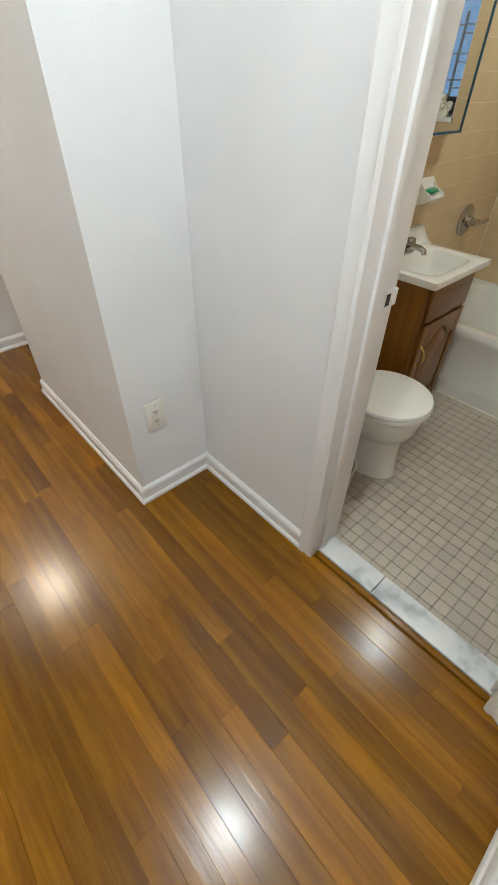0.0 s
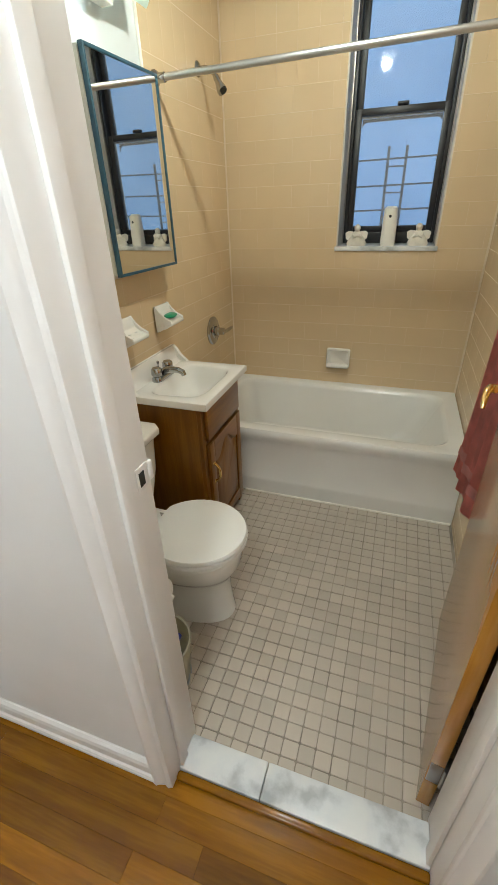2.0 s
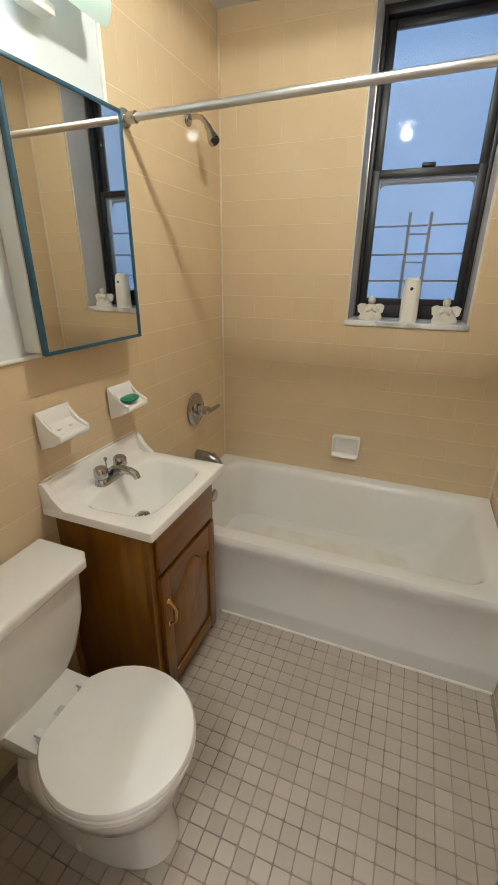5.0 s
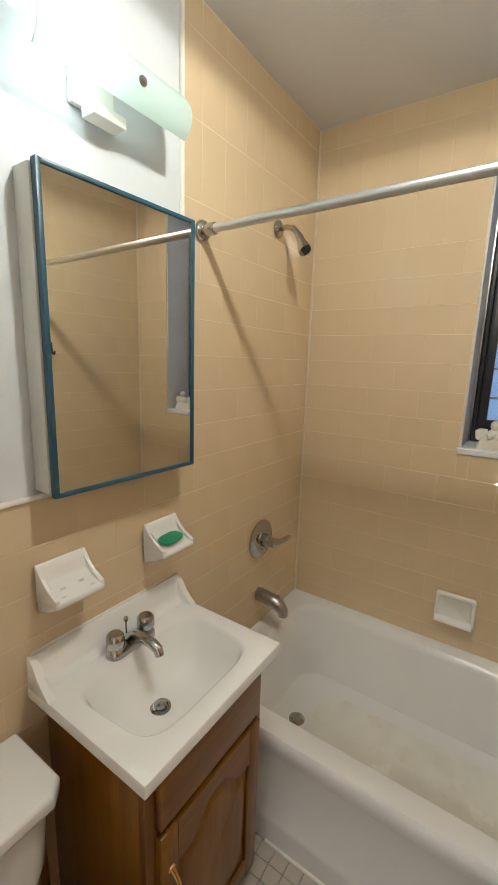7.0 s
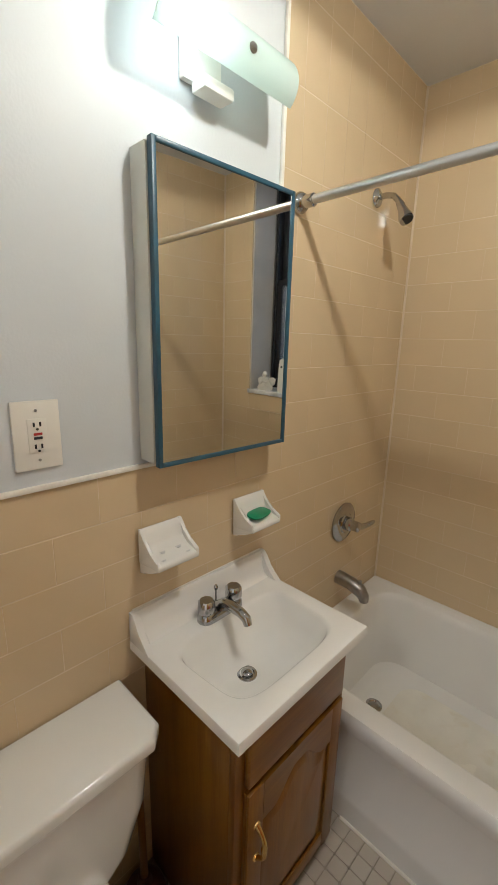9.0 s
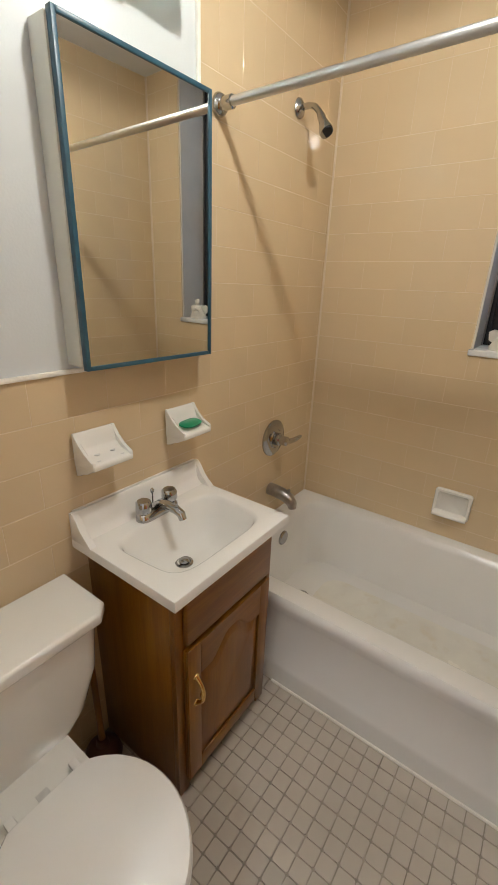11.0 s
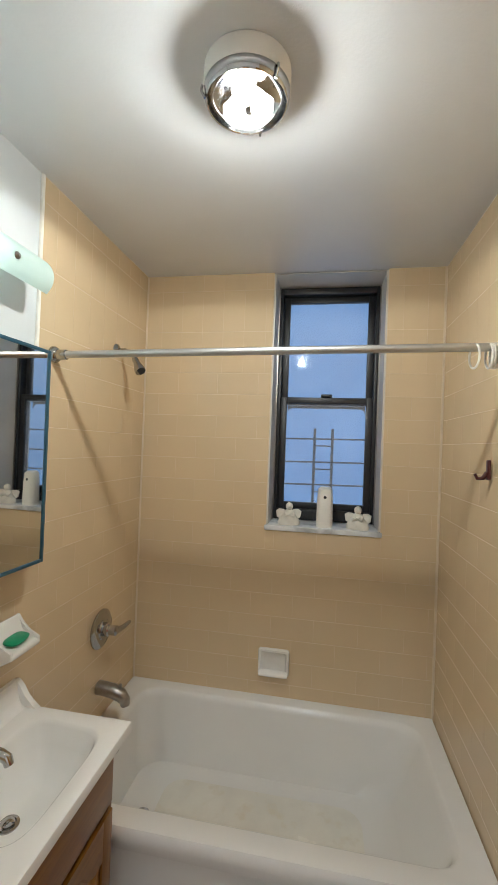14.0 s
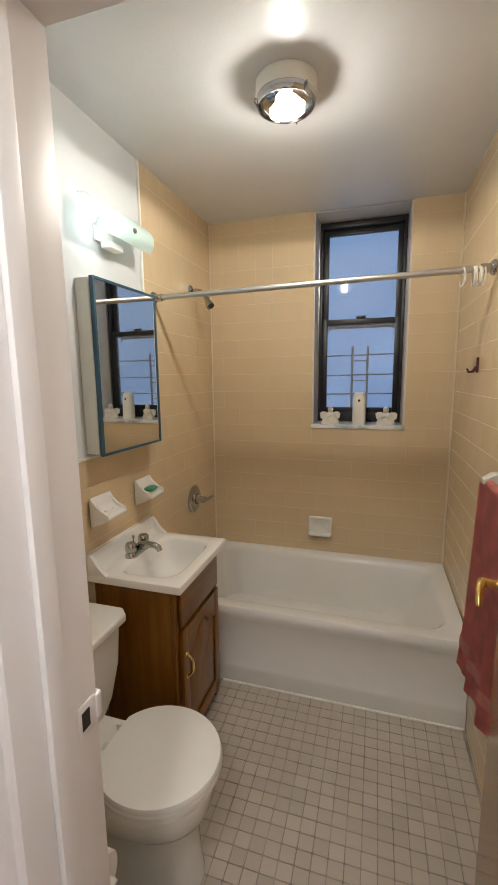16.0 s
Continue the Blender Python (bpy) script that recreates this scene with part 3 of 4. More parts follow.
part("paper_label", box(0.07, 0.125, T0 + 0.0085, T0 + 0.0105, 0.60, 0.645), M_GREY, toilet, "grey paper label on the tank side")
for s in (-1, 1):
    part("floor_bolt_cap", lathe([(0.017, 0.0), (0.016, 0.016), (0.007, 0.026)], (0.36, CY + s * 0.099, 0.006), seg=16), M_CHINA, toilet)
supply = thing("water_supply_valve", (0.02, 0.47, 0.13), "dark tarnished supply stop valve and hose below the tank", "valve")
part("wall_flange", lathe([(0.028, 0.008), (0.026, 0.013), (0.01, 0.02)], (0, 0.47, 0.14), "x", 18), M_RUST, supply)
bm = tube([(0.012, 0.47, 0.14), (0.07, 0.47, 0.14)], 0.010)
tube([(0.055, 0.47, 0.125), (0.055, 0.47, 0.175)], 0.012, bm=bm)
part("valve_body", bm, M_RUST, supply)
part("valve_knob", lathe([(0.008, 0), (0.020, 0.004), (0.020, 0.014), (0.008, 0.018)], (0.07, 0.47, 0.14), "x", 12), M_RUST, supply)
part("hose", tube(arc((0.055, 0.47, 0.17), (0.05, 0.44, 0.30), (0.09, 0.51, 0.40), 12), 0.006), M_RUST, supply)

# ---- paper holder and waste bin ----
holder = thing("toilet_paper_holder", (0.50, D + 0.01, 0.50), "white ceramic toilet paper holder on the wall", "paper holder")
PX, PY, PZ = 0.520, 0.232, 0.550
for s in (-1, 1):
    bm = tube([(PX + s * 0.078, D + 0.0, PZ - 0.035), (PX + s * 0.076, D + 0.04, PZ - 0.028), (PX + s * 0.070, PY - 0.02, PZ - 0.006), (PX + s * 0.070, PY + 0.008, PZ)], [0.024, 0.015, 0.011, 0.010], 14)
    part("arm", bm, M_CHINA, holder)
part("roller", tube([(PX - 0.072, PY, PZ), (PX + 0.072, PY, PZ)], 0.009, 12), M_RING, holder)
part("back_plate", box(PX - 0.105, PX + 0.105, D - 0.002, D + 0.012, PZ - 0.075, PZ + 0.01, 0.006), M_CHINA, holder)
roll = thing("toilet_roll", (PX, PY, PZ), "nearly full roll of white toilet paper", "toilet roll")
part("paper", lathe([(0.021, -0.05), (0.050, -0.05), (0.053, -0.047), (0.053, 0.047), (0.050, 0.05), (0.021, 0.05), (0.021, -0.05)], (PX, PY, PZ - 0.010), "x", 36, cap=False), M_PAPER, roll)

BX, BY = 0.485, 0.272
bin_ = thing("waste_bin", (BX, BY, 0), "cloudy plastic waste bin with a blue-grey leaf print", "waste bin")
part("bin_wall", lathe([(0.001, 0.004), (0.078, 0.004), (0.082, 0.010), (0.104, 0.25), (0.108, 0.252), (0.108, 0.257), (0.100, 0.255), (0.078, 0.012), (0.001, 0.010)], (BX, BY, 0), seg=36, cap=False), M_BIN, bin_)
rng = random.Random(4)
for i in range(9):
    a, z = 2 * math.pi * i / 9, rng.uniform(0.04, 0.17)
    r = 0.0825 + z * 0.09
    pts = []
    for k in range(7):
        aa = a + (k - 3) * 0.055
        pts.append((BX + r * math.cos(aa), BY + r * math.sin(aa), z + (k - 3) * 0.006))
    part("printed_leaf", tube(pts, [0.0015, 0.003, 0.0045, 0.005, 0.0045, 0.003, 0.0015], 8), M_GREY, bin_, "blue-grey printed leaf")
bottle = thing("plastic_bottle", (BX, BY, 0.03), "empty clear bottle with a blue cap lying in the bin", "bottle")
axis = Vector((0.25, 0.55, 0.8)).normalized()
p0 = Vector((BX - 0.02, BY - 0.025, 0.05))
part("bottle_body", tube([p0 + axis * h for h in (0, 0.01, 0.05, 0.055, 0.11, 0.135, 0.15, 0.165)], [0.020, 0.028, 0.028, 0.026, 0.028, 0.020, 0.012, 0.011], 18), M_PET, bottle)
part("cap", tube([p0 + axis * 0.163, p0 + axis * 0.182], 0.014, 16), M_BLUE, bottle, "blue screw cap")
for i, (dx, dy, dz, sx, mt, lb) in enumerate(((0.02, 0.02, 0.09, 0.035, M_NAVY, "crumpled dark blue wrapper"), (-0.03, 0.03, 0.07, 0.04, M_PET, "crumpled clear wrapper"), (0.03, -0.03, 0.06, 0.035, M_NAVY, "crumpled dark blue wrapper"), (-0.03, -0.035, 0.055, 0.04, M_PET, "crumpled clear wrapper"), (0.0, 0.045, 0.06, 0.03, M_GREY, "crumpled grey wrapper"))):
    w = thing("crumpled_wrapper", (BX + dx, BY + dy, dz - 0.03), lb + " in the bin", "litter", "litter in the bin")
    bm = bmesh.new()
    bmesh.ops.create_icosphere(bm, subdivisions=3, radius=sx, matrix=Matrix.Translation((BX + dx, BY + dy, dz)))
    for v in bm.verts:
        d = v.co - Vector((BX + dx, BY + dy, dz))
        v.co += d * (noise.noise(v.co * 55 + Vector((i, 0, 0))) * 0.8)
    part("wrapper", bm, mt, w, smooth=False)

# ---- plunger beside the vanity ----
QX, QY = 0.075, 0.906
plunger = thing("plunger", (QX, QY, 0), "dark red rubber plunger with a wooden handle on the floor", "plunger")
part("rubber_cup", lathe([(0.052, 0.001), (0.058, 0.006), (0.060, 0.020), (0.054, 0.045), (0.038, 0.062), (0.022, 0.070), (0.017, 0.092), (0.014, 0.094)], (QX, QY, 0), seg=28), M_RUBBER, plunger, "dark red rubber cup")
part("handle", tube([(QX, QY, 0.085), (QX - 0.008, QY + 0.002, 0.30), (QX - 0.018, QY + 0.004, 0.50)], [0.011, 0.0105, 0.010], 14), M_VAN, plunger, "turned wooden handle")

# ---- vanity ----
VY0, VY1, VX, VZ = 0.975, 1.420, 0.362, 0.785
van = thing("vanity_cabinet", (0.18, 1.2, 0), "brown oak vanity cabinet with one arched-panel door", "cabinet")
part("side_panel", box(0.004, VX - 0.019, VY0, VY0 + 0.014, 0, VZ, 0.001), M_VAN, van)
part("side_panel", box(0.004, VX - 0.019, VY1 - 0.014, VY1, 0, VZ, 0.001), M_VAN, van)
part("bottom_panel", box(0.004, VX - 0.02, VY0 + 0.014, VY1 - 0.014, 0.085, 0.10), M_VAN, van)
# coloured near-black, so the shade of the toe recess is in the colour
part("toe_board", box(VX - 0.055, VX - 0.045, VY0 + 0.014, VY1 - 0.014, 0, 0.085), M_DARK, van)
part("stile", box(VX - 0.019, VX, VY0, VY0 + 0.042, 0, VZ, 0.0015), M_VAN, van)
part("stile", box(VX - 0.019, VX, VY1 - 0.042, VY1, 0, VZ, 0.0015), M_VAN, van)
part("rail", box(VX - 0.019, VX, VY0 + 0.042, VY1 - 0.042, 0.585, VZ, 0.0015), M_VANH, van)
part("rail", box(VX - 0.019, VX, VY0 + 0.042, VY1 - 0.042, 0.02, 0.10, 0.0015), M_VANH, van)
part("drawer_front", box(VX, VX + 0.017, VY0 + 0.028, VY1 - 0.028, 0.604, 0.772, 0.005, 3), M_VANH, van)
vdoor = part("cabinet_door", box(VX, VX + 0.010, VY0 + 0.028, VY1 - 0.028, 0.065, 0.586, 0.002), M_VAN, van)
y0, y1, z0, z1 = VY0 + 0.028, VY1 - 0.028, 0.065, 0.586
part("door_stile", box(VX + 0.010, VX + 0.019, y0, y0 + 0.052, z0, z1, 0.003), M_VAN, vdoor)
part("door_stile", box(VX + 0.010, VX + 0.019, y1 - 0.052, y1, z0, z1, 0.003), M_VAN, vdoor)
part("door_rail", box(VX + 0.010, VX + 0.019, y0 + 0.052, y1 - 0.052, z0, z0 + 0.055, 0.003), M_VANH, vdoor)


def arch(t, lo, hi):
    """Cathedral curve: low shoulders and a raised middle."""
    u = min(1, max(0, (abs(t) - 0.12) / 0.62))
    return hi - (hi - lo) * (u * u * (3 - 2 * u))


n = 24
ym, hw = (y0 + y1) / 2, (y1 - y0) / 2 - 0.052
top = [(ym + hw * (2 * i / n - 1), arch(2 * i / n - 1, z1 - 0.115, z1 - 0.05)) for i in range(n + 1)]
part("arched_rail", prism(top + [(ym + hw, z1), (ym - hw, z1)], "x", VX + 0.010, VX + 0.019), M_VANH, vdoor)


def panel_outline(k, x):
    pts = [(x, ym + (hw - k) * (2 * i / n - 1), arch(2 * i / n - 1, z1 - 0.115, z1 - 0.05) - k) for i in range(n + 1)]
    return pts + [(x, ym + hw - k, z0 + 0.055 + k), (x, ym - hw + k, z0 + 0.055 + k)]


part("raised_panel", loft([panel_outline(0.006, VX + 0.009), panel_outline(0.008, VX + 0.011), panel_outline(0.034, VX + 0.0175), panel_outline(0.036, VX + 0.018)]), M_VAN, vdoor)
hy = y0 + 0.030
pull = tube(arc((VX + 0.019, hy, 0.475), (VX + 0.052, hy, 0.455), (VX + 0.044, hy, 0.425), 6) + arc((VX + 0.044, hy, 0.424), (VX + 0.052, hy, 0.395), (VX + 0.019, hy, 0.375), 6), [0.008, 0.006, 0.0055, 0.0055, 0.006, 0.007, 0.008, 0.008, 0.007, 0.006, 0.0055, 0.0055, 0.006, 0.008], 12)
lathe([(0.011, VX + 0.019), (0.010, VX + 0.022), (0.004, VX + 0.024)], (0, hy, 0.475), "x", 14, bm=pull)
lathe([(0.011, VX + 0.019), (0.010, VX + 0.022), (0.004, VX + 0.024)], (0, hy, 0.375), "x", 14, bm=pull)
part("handle", pull, M_BRASS, vdoor, "bright brass pull handle")

SX, SY0, SY1, SZ = 0.412, 0.934, 1.437, 0.820
sink = thing("sink", (0.2, 1.19, SZ), "white one-piece vanity sink top with an oblong basin", "sink")


def basin(k, z, n=48):
    """Basin outline, wider towards the back wall and bowed at the front."""
    pts = []
    for i in range(n):
        a = 2 * math.pi * i / n
        c, s = math.cos(a), math.sin(a)
        c, s = math.copysign(abs(c) ** 0.4, c), math.copysign(abs(s) ** 0.4, s)
        pts.append((0.232 + (0.127 - k) * c, 1.187 + (0.196 - k) * s * (1 - 0.05 * c), z))
    return pts


def deck(k, z, n=48):
    """The outer edge of the top, with as many points as the basin."""
    pts = []
    hx, hy2 = SX / 2 - 0.001, (SY1 - SY0) / 2
    for i in range(n):
        a = 2 * math.pi * i / n
        c, s = math.cos(a), math.sin(a)
        m = max(abs(c), abs(s))
        pts.append((SX / 2 + 0.001 + (hx - k) * max(-1, min(1, c / m)), (SY0 + SY1) / 2 + (hy2 - k) * max(-1, min(1, s / m)), z))
    return pts


bm = loft([deck(0.03, SZ - 0.034), deck(0.004, SZ - 0.034), deck(0.0, SZ - 0.030), deck(0.0, SZ - 0.006), deck(0.002, SZ - 0.002), deck(0.007, SZ), basin(-0.006, SZ), basin(0.0, SZ - 0.003), basin(0.006, SZ - 0.012), basin(0.022, SZ - 0.06),
           basin(0.045, SZ - 0.10), basin(0.075, SZ - 0.122), basin(0.10, SZ - 0.127)], cap0=False)
part("basin_top", bm, M_SINK, sink)
bs = [(0.002, SZ - 0.01), (0.002, SZ + 0.078), (0.016, SZ + 0.080), (0.022, SZ + 0.074), (0.028, SZ + 0.03), (0.038, SZ + 0.010), (0.056, SZ - 0.001), (0.056, SZ - 0.01)]
part("backsplash", prism(bs, "y", SY0 + 0.001, SY1 - 0.001), M_SINK, sink)
wing = [(0.003, SZ - 0.01), (0.003, SZ + 0.079), (0.022, SZ + 0.078), (0.034, SZ + 0.062), (0.05, SZ + 0.036), (0.068, SZ + 0.014), (0.095, SZ - 0.001), (0.095, SZ - 0.01)]
for a, b in ((SY0 + 0.0005, SY0 + 0.020), (SY1 - 0.020, SY1 - 0.0005)):
    part("backsplash_wing", prism(wing, "y", a, b, 0.003), M_SINK, sink)
part("caulk_line", box(0.001, 0.006, SY0 + 0.01, SY1 - 0.01, SZ + 0.078, SZ + 0.083, 0.002), M_CAULK, sink, "yellowed caulk bead")
part("drain", lathe([(0.028, 0.0), (0.028, 0.003), (0.021, 0.004), (0.020, -0.002)], (0.205, 1.170, SZ - 0.1262)), M_CHROME, sink)
part("stopper", lathe([(0.016, 0.0), (0.017, 0.007), (0.012, 0.011), (0.003, 0.012)], (0.205, 1.170, SZ - 0.1255)), M_CHROME, sink)

FX, FY = 0.082, 1.180
tap = thing("faucet", (FX, FY, SZ), "chrome two-handle basin faucet with a pop-up rod", "faucet")
part("base", loft([rrect(FX - 0.026, FX + 0.026, FY - 0.078, FY + 0.078, 0.025, SZ), rrect(FX - 0.025, FX + 0.025, FY - 0.077, FY + 0.077, 0.024, SZ + 0.014), rrect(FX - 0.018, FX + 0.018, FY - 0.07, FY + 0.07, 0.0175, SZ + 0.022)]), M_CHROME, tap)
for s in (-1, 1):
    k = part("knob", lathe([(0.018, 0.016), (0.016, 0.026), (0.024, 0.027), (0.026, 0.033), (0.0245, 0.057), (0.019, 0.063), (0.004, 0.064)], (FX, FY + s * 0.052, SZ), seg=10), M_CHROME, tap)
part("spout", tube([(FX, FY, SZ + 0.018), (FX + 0.02, FY, SZ + 0.036), (FX + 0.05, FY, SZ + 0.042), (FX + 0.085, FY, SZ + 0.041), (FX + 0.106, FY, SZ + 0.033), (FX + 0.112, FY, SZ + 0.018)], [0.020, 0.018, 0.0155, 0.014, 0.0135, 0.012], 16), M_CHROME, tap)
part("pop_up_rod", lathe([(0.0025, 0.02), (0.0025, 0.062), (0.006, 0.065), (0.007, 0.072), (0.003, 0.078)], (FX - 0.020, FY, SZ), seg=12), M_CHROME, tap)


# ---- ceramic holders on the walls ----
def corner_tray(name, y, z, label, category):
    """A ceramic dish that juts from the tile: swept sides, a flat lip and a hollow."""
    d = thing(name, (0.01, y, z), label, category)
    w = 0.062
    prof = [(0.009, z - 0.060), (0.009, z + 0.062), (0.018, z + 0.062), (0.026, z + 0.050), (0.036, z + 0.020), (0.055, z + 0.004), (0.092, z - 0.006), (0.098, z - 0.012), (0.096, z - 0.024), (0.060, z - 0.036), (0.030, z - 0.054)]
    part("tray", prism(prof, "y", y - w, y + w, 0.004), M_CHINA, d)
    back = [(0.010, z - 0.03), (0.010, z + 0.063), (0.020, z + 0.063), (0.034, z + 0.035), (0.06, z + 0.012), (0.095, z + 0.001), (0.095, z - 0.02)]
    for s in (-1, 1):
        yy = y + s * (w - 0.003)
        part("rim", prism(back, "y", yy - 0.005, yy + 0.005, 0.003), M_CHINA, d)
    return d


tray = corner_tray("toothbrush_holder", 1.030, 1.060, "white ceramic toothbrush and cup holder on the tile", "toothbrush holder")
for yy, xx in ((0.993, 0.078), (1.067, 0.078), (1.006, 0.055), (1.054, 0.055)):
    part("brush_hole", lathe([(0.008, 0.0), (0.008, 0.003)], (xx, yy, 1.054 if xx > 0.07 else 1.062), seg=14), M_MARK, tray)
dish = corner_tray("soap_dish", 1.356, 1.055, "white ceramic soap dish on the tile", "soap dish")
soap = thing("soap_bar", (0.06, 1.356, 1.06), "worn green bar of soap in the dish", "soap")
bm = loft([oval(0.060, 1.356, 0.018, 0.035, 1.061, 24, power=3), oval(0.060, 1.356, 0.024, 0.042, 1.067, 24, power=3), oval(0.060, 1.356, 0.024, 0.042, 1.075, 24, power=3), oval(0.060, 1.356, 0.016, 0.034, 1.082, 24, power=3)])
bm2 = Matrix.Translation((0.06, 1.356, 1.07)) @ Matrix.Rotation(radians(8), 4, "Z") @ Matrix.Rotation(radians(10), 4, "Y") @ Matrix.Translation((-0.06, -1.356, -1.07))
bmesh.ops.transform(bm, matrix=bm2, verts=bm.verts)
bmesh.ops.scale(bm, verts=bm.verts, vec=(1.1, 1.05, 0.65), space=Matrix.Translation((-0.06, -1.356, -1.062)))
part("bar", bm, M_SOAP, soap)

tubdish = thing("bath_soap_dish", (0.758, B, 0.59), "white ceramic recessed soap dish above the bath", "soap dish")
xa, xb, za, zb = 0.680, 0.836, 0.536, 0.668


def ring(k, y):
    return [(p[0], y, p[1]) for p in [(q[0], q[1]) for q in rrect(xa + k, xb - k, za + k, zb - k, max(0.004, 0.014 - k * 0.3), 0)]]


part("dish", loft([ring(0, B - 0.008), ring(0, B - 0.020), ring(0.004, B - 0.026), ring(0.014, B - 0.026), ring(0.018, B - 0.018), ring(0.026, B - 0.012)]), M_CHINA, tubdish)
lip = [(B - 0.02, za + 0.03), (B - 0.046, za + 0.020), (B - 0.050, za + 0.010), (B - 0.044, za + 0.003), (B - 0.015, za + 0.001)]
part("lip", prism(lip, "x", xa + 0.006, xb - 0.006, 0.004), M_CHINA, tubdish)

# ---- mirror cabinet ----
MY0, MY1, MZ0, MZ1, MX = 0.992, 1.424, 1.290, 1.968, 0.083
mc = thing("medicine_cabinet", (0.04, 1.22, MZ0), "white wall cabinet with a teal-framed mirror door", "cabinet")
part("cabinet_body", box(0.002, MX - 0.023, MY0 - 0.005, MY1 - 0.004, MZ0 + 0.008, MZ1 - 0.006, 0.002), M_CABINET, mc)
mdoor = part("mirror_door", box(MX - 0.016, MX - 0.004, MY0 + 0.002, MY1 - 0.002, MZ0 + 0.002, MZ1 - 0.002), M_CABINET, mc)
part("mirror_glass", box(MX - 0.004, MX - 0.001, MY0 + 0.008, MY1 - 0.008, MZ0 + 0.008, MZ1 - 0.008), M_MIRROR, mdoor, "mirror glass", smooth=False)
mdoor.rotation_euler[2] = radians(-1.9)
fw = 0.0105
for a, b, c, d in ((MY0, MY0 + fw, MZ0, MZ1), (MY1 - fw, MY1, MZ0, MZ1), (MY0 + fw, MY1 - fw, MZ0, MZ0 + fw), (MY0 + fw, MY1 - fw, MZ1 - fw, MZ1)):
    part("frame_strip", box(MX - 0.015, MX + 0.003, a, b, c, d, 0.0015), M_TEAL, mdoor, "teal-blue metal frame strip")

# ---- sconce over the mirror ----
sc = thing("wall_sconce", (0.05, 1.1, 2.17), "lit wall sconce with a curved frosted glass shade", "wall lamp")
part("wall_plate", box(0.001, 0.018, 1.115, 1.225, 2.130, 2.215, 0.004), M_RING, sc)
part("lamp_holder", box(0.018, 0.066, 1.135, 1.222, 2.104, 2.130, 0.006), M_RING, sc, "white plastic lamp holder")
prof_out, prof_in = [], []
for i in range(13):
    a = radians(-42 + 128 * i / 12)
    prof_out.append((0.035 + 0.092 * math.cos(a), 2.182 + 0.072 * math.sin(a)))
    prof_in.append((0.035 + 0.087 * math.cos(a), 2.182 + 0.067 * math.sin(a)))
part("glass_shade", prism(prof_out + prof_in[::-1], "y", 0.985, 1.372), M_SHADE, sc, "frosted greenish glass shade")
part("shade_screw", lathe([(0.010, 0.117), (0.010, 0.130), (0.005, 0.135)], (0, 1.215, 2.182), "x", 16), M_DULL, sc)
part("bulb", tube([(0.068, 1.12, 2.19), (0.068, 1.10, 2.19), (0.068, 1.06, 2.19), (0.068, 1.035, 2.19), (0.068, 1.022, 2.19)], [0.013, 0.016, 0.027, 0.022, 0.008], 18), M_SCONCE, sc, "lit bulb")

# ---- ceiling light ----
CX, CYL = 0.757, 1.185
cl = thing("ceiling_light", (CX, CYL, H), "lit ceiling light with a white pan and open chrome bowl", "ceiling light")
part("canopy", lathe([(0.100, 0), (0.104, -0.002), (0.105, -0.048), (0.1035, -0.051), (0.1015, -0.051), (0.1015, -0.04)], (CX, CYL, H), seg=44, cap=False), M_RING, cl)
part("chrome_bowl", lathe([(0.1030, -0.051), (0.1035, -0.054), (0.100, -0.074), (0.096, -0.078), (0.094, -0.076), (0.096, -0.064), (0.085, -0.045), (0.055, -0.030), (0.02, -0.026)], (CX, CYL, H), seg=44, cap=False), M_CHROME, cl, "open chrome reflector bowl")
part("socket", lathe([(0.022, -0.02), (0.022, -0.045), (0.016, -0.05)], (CX, CYL, H), seg=18), M_RING, cl)
for dx, dy in ((0.036, 0.010), (-0.034, 0.016), (0.0, -0.038)):
    part("bulb", tube([(CX + dx * 0.5, CYL + dy * 0.5, H - 0.045), (CX + dx * 0.7, CYL + dy * 0.7, H - 0.060), (CX + dx, CYL + dy, H - 0.078), (CX + dx * 1.1, CYL + dy * 1.1, H - 0.096), (CX + dx * 1.15, CYL + dy * 1.15, H - 0.102)], [0.013, 0.019, 0.029, 0.022, 0.006], 18), M_BULB, cl, "lit bulb")
for a in (200, 320, 80):
    c, s = math.cos(radians(a)), math.sin(radians(a))
    part("clip", tube([(CX + 0.107 * c, CYL + 0.107 * s, H - 0.052), (CX + 0.109 * c, CYL + 0.109 * s, H - 0.064), (CX + 0.100 * c, CYL + 0.100 * s, H - 0.080)], 0.0035, 8), M_CHROME, cl)


def hall_lamp(x, y):
    d = thing("hall_ceiling_light", (x, y, H), "round white hall ceiling light, switched on", "ceiling light", "hall ceiling lights")
    part("pan", lathe([(0.13, 0), (0.13, -0.02), (0.125, -0.025)], (x, y, H), seg=32), M_RING, d)
    part("glass_bowl", lathe([(0.122, -0.0255), (0.115, -0.05), (0.085, -0.075), (0.03, -0.088), (0.004, -0.09)], (x, y, H), seg=32), M_HALLGLOW, d)


M_HALLGLOW = glow("lit_glass_bowl", (1.0, 0.97, 0.93), 6)
hall_lamp(0.82, -0.66)
hall_lamp(-1.75, -0.85)

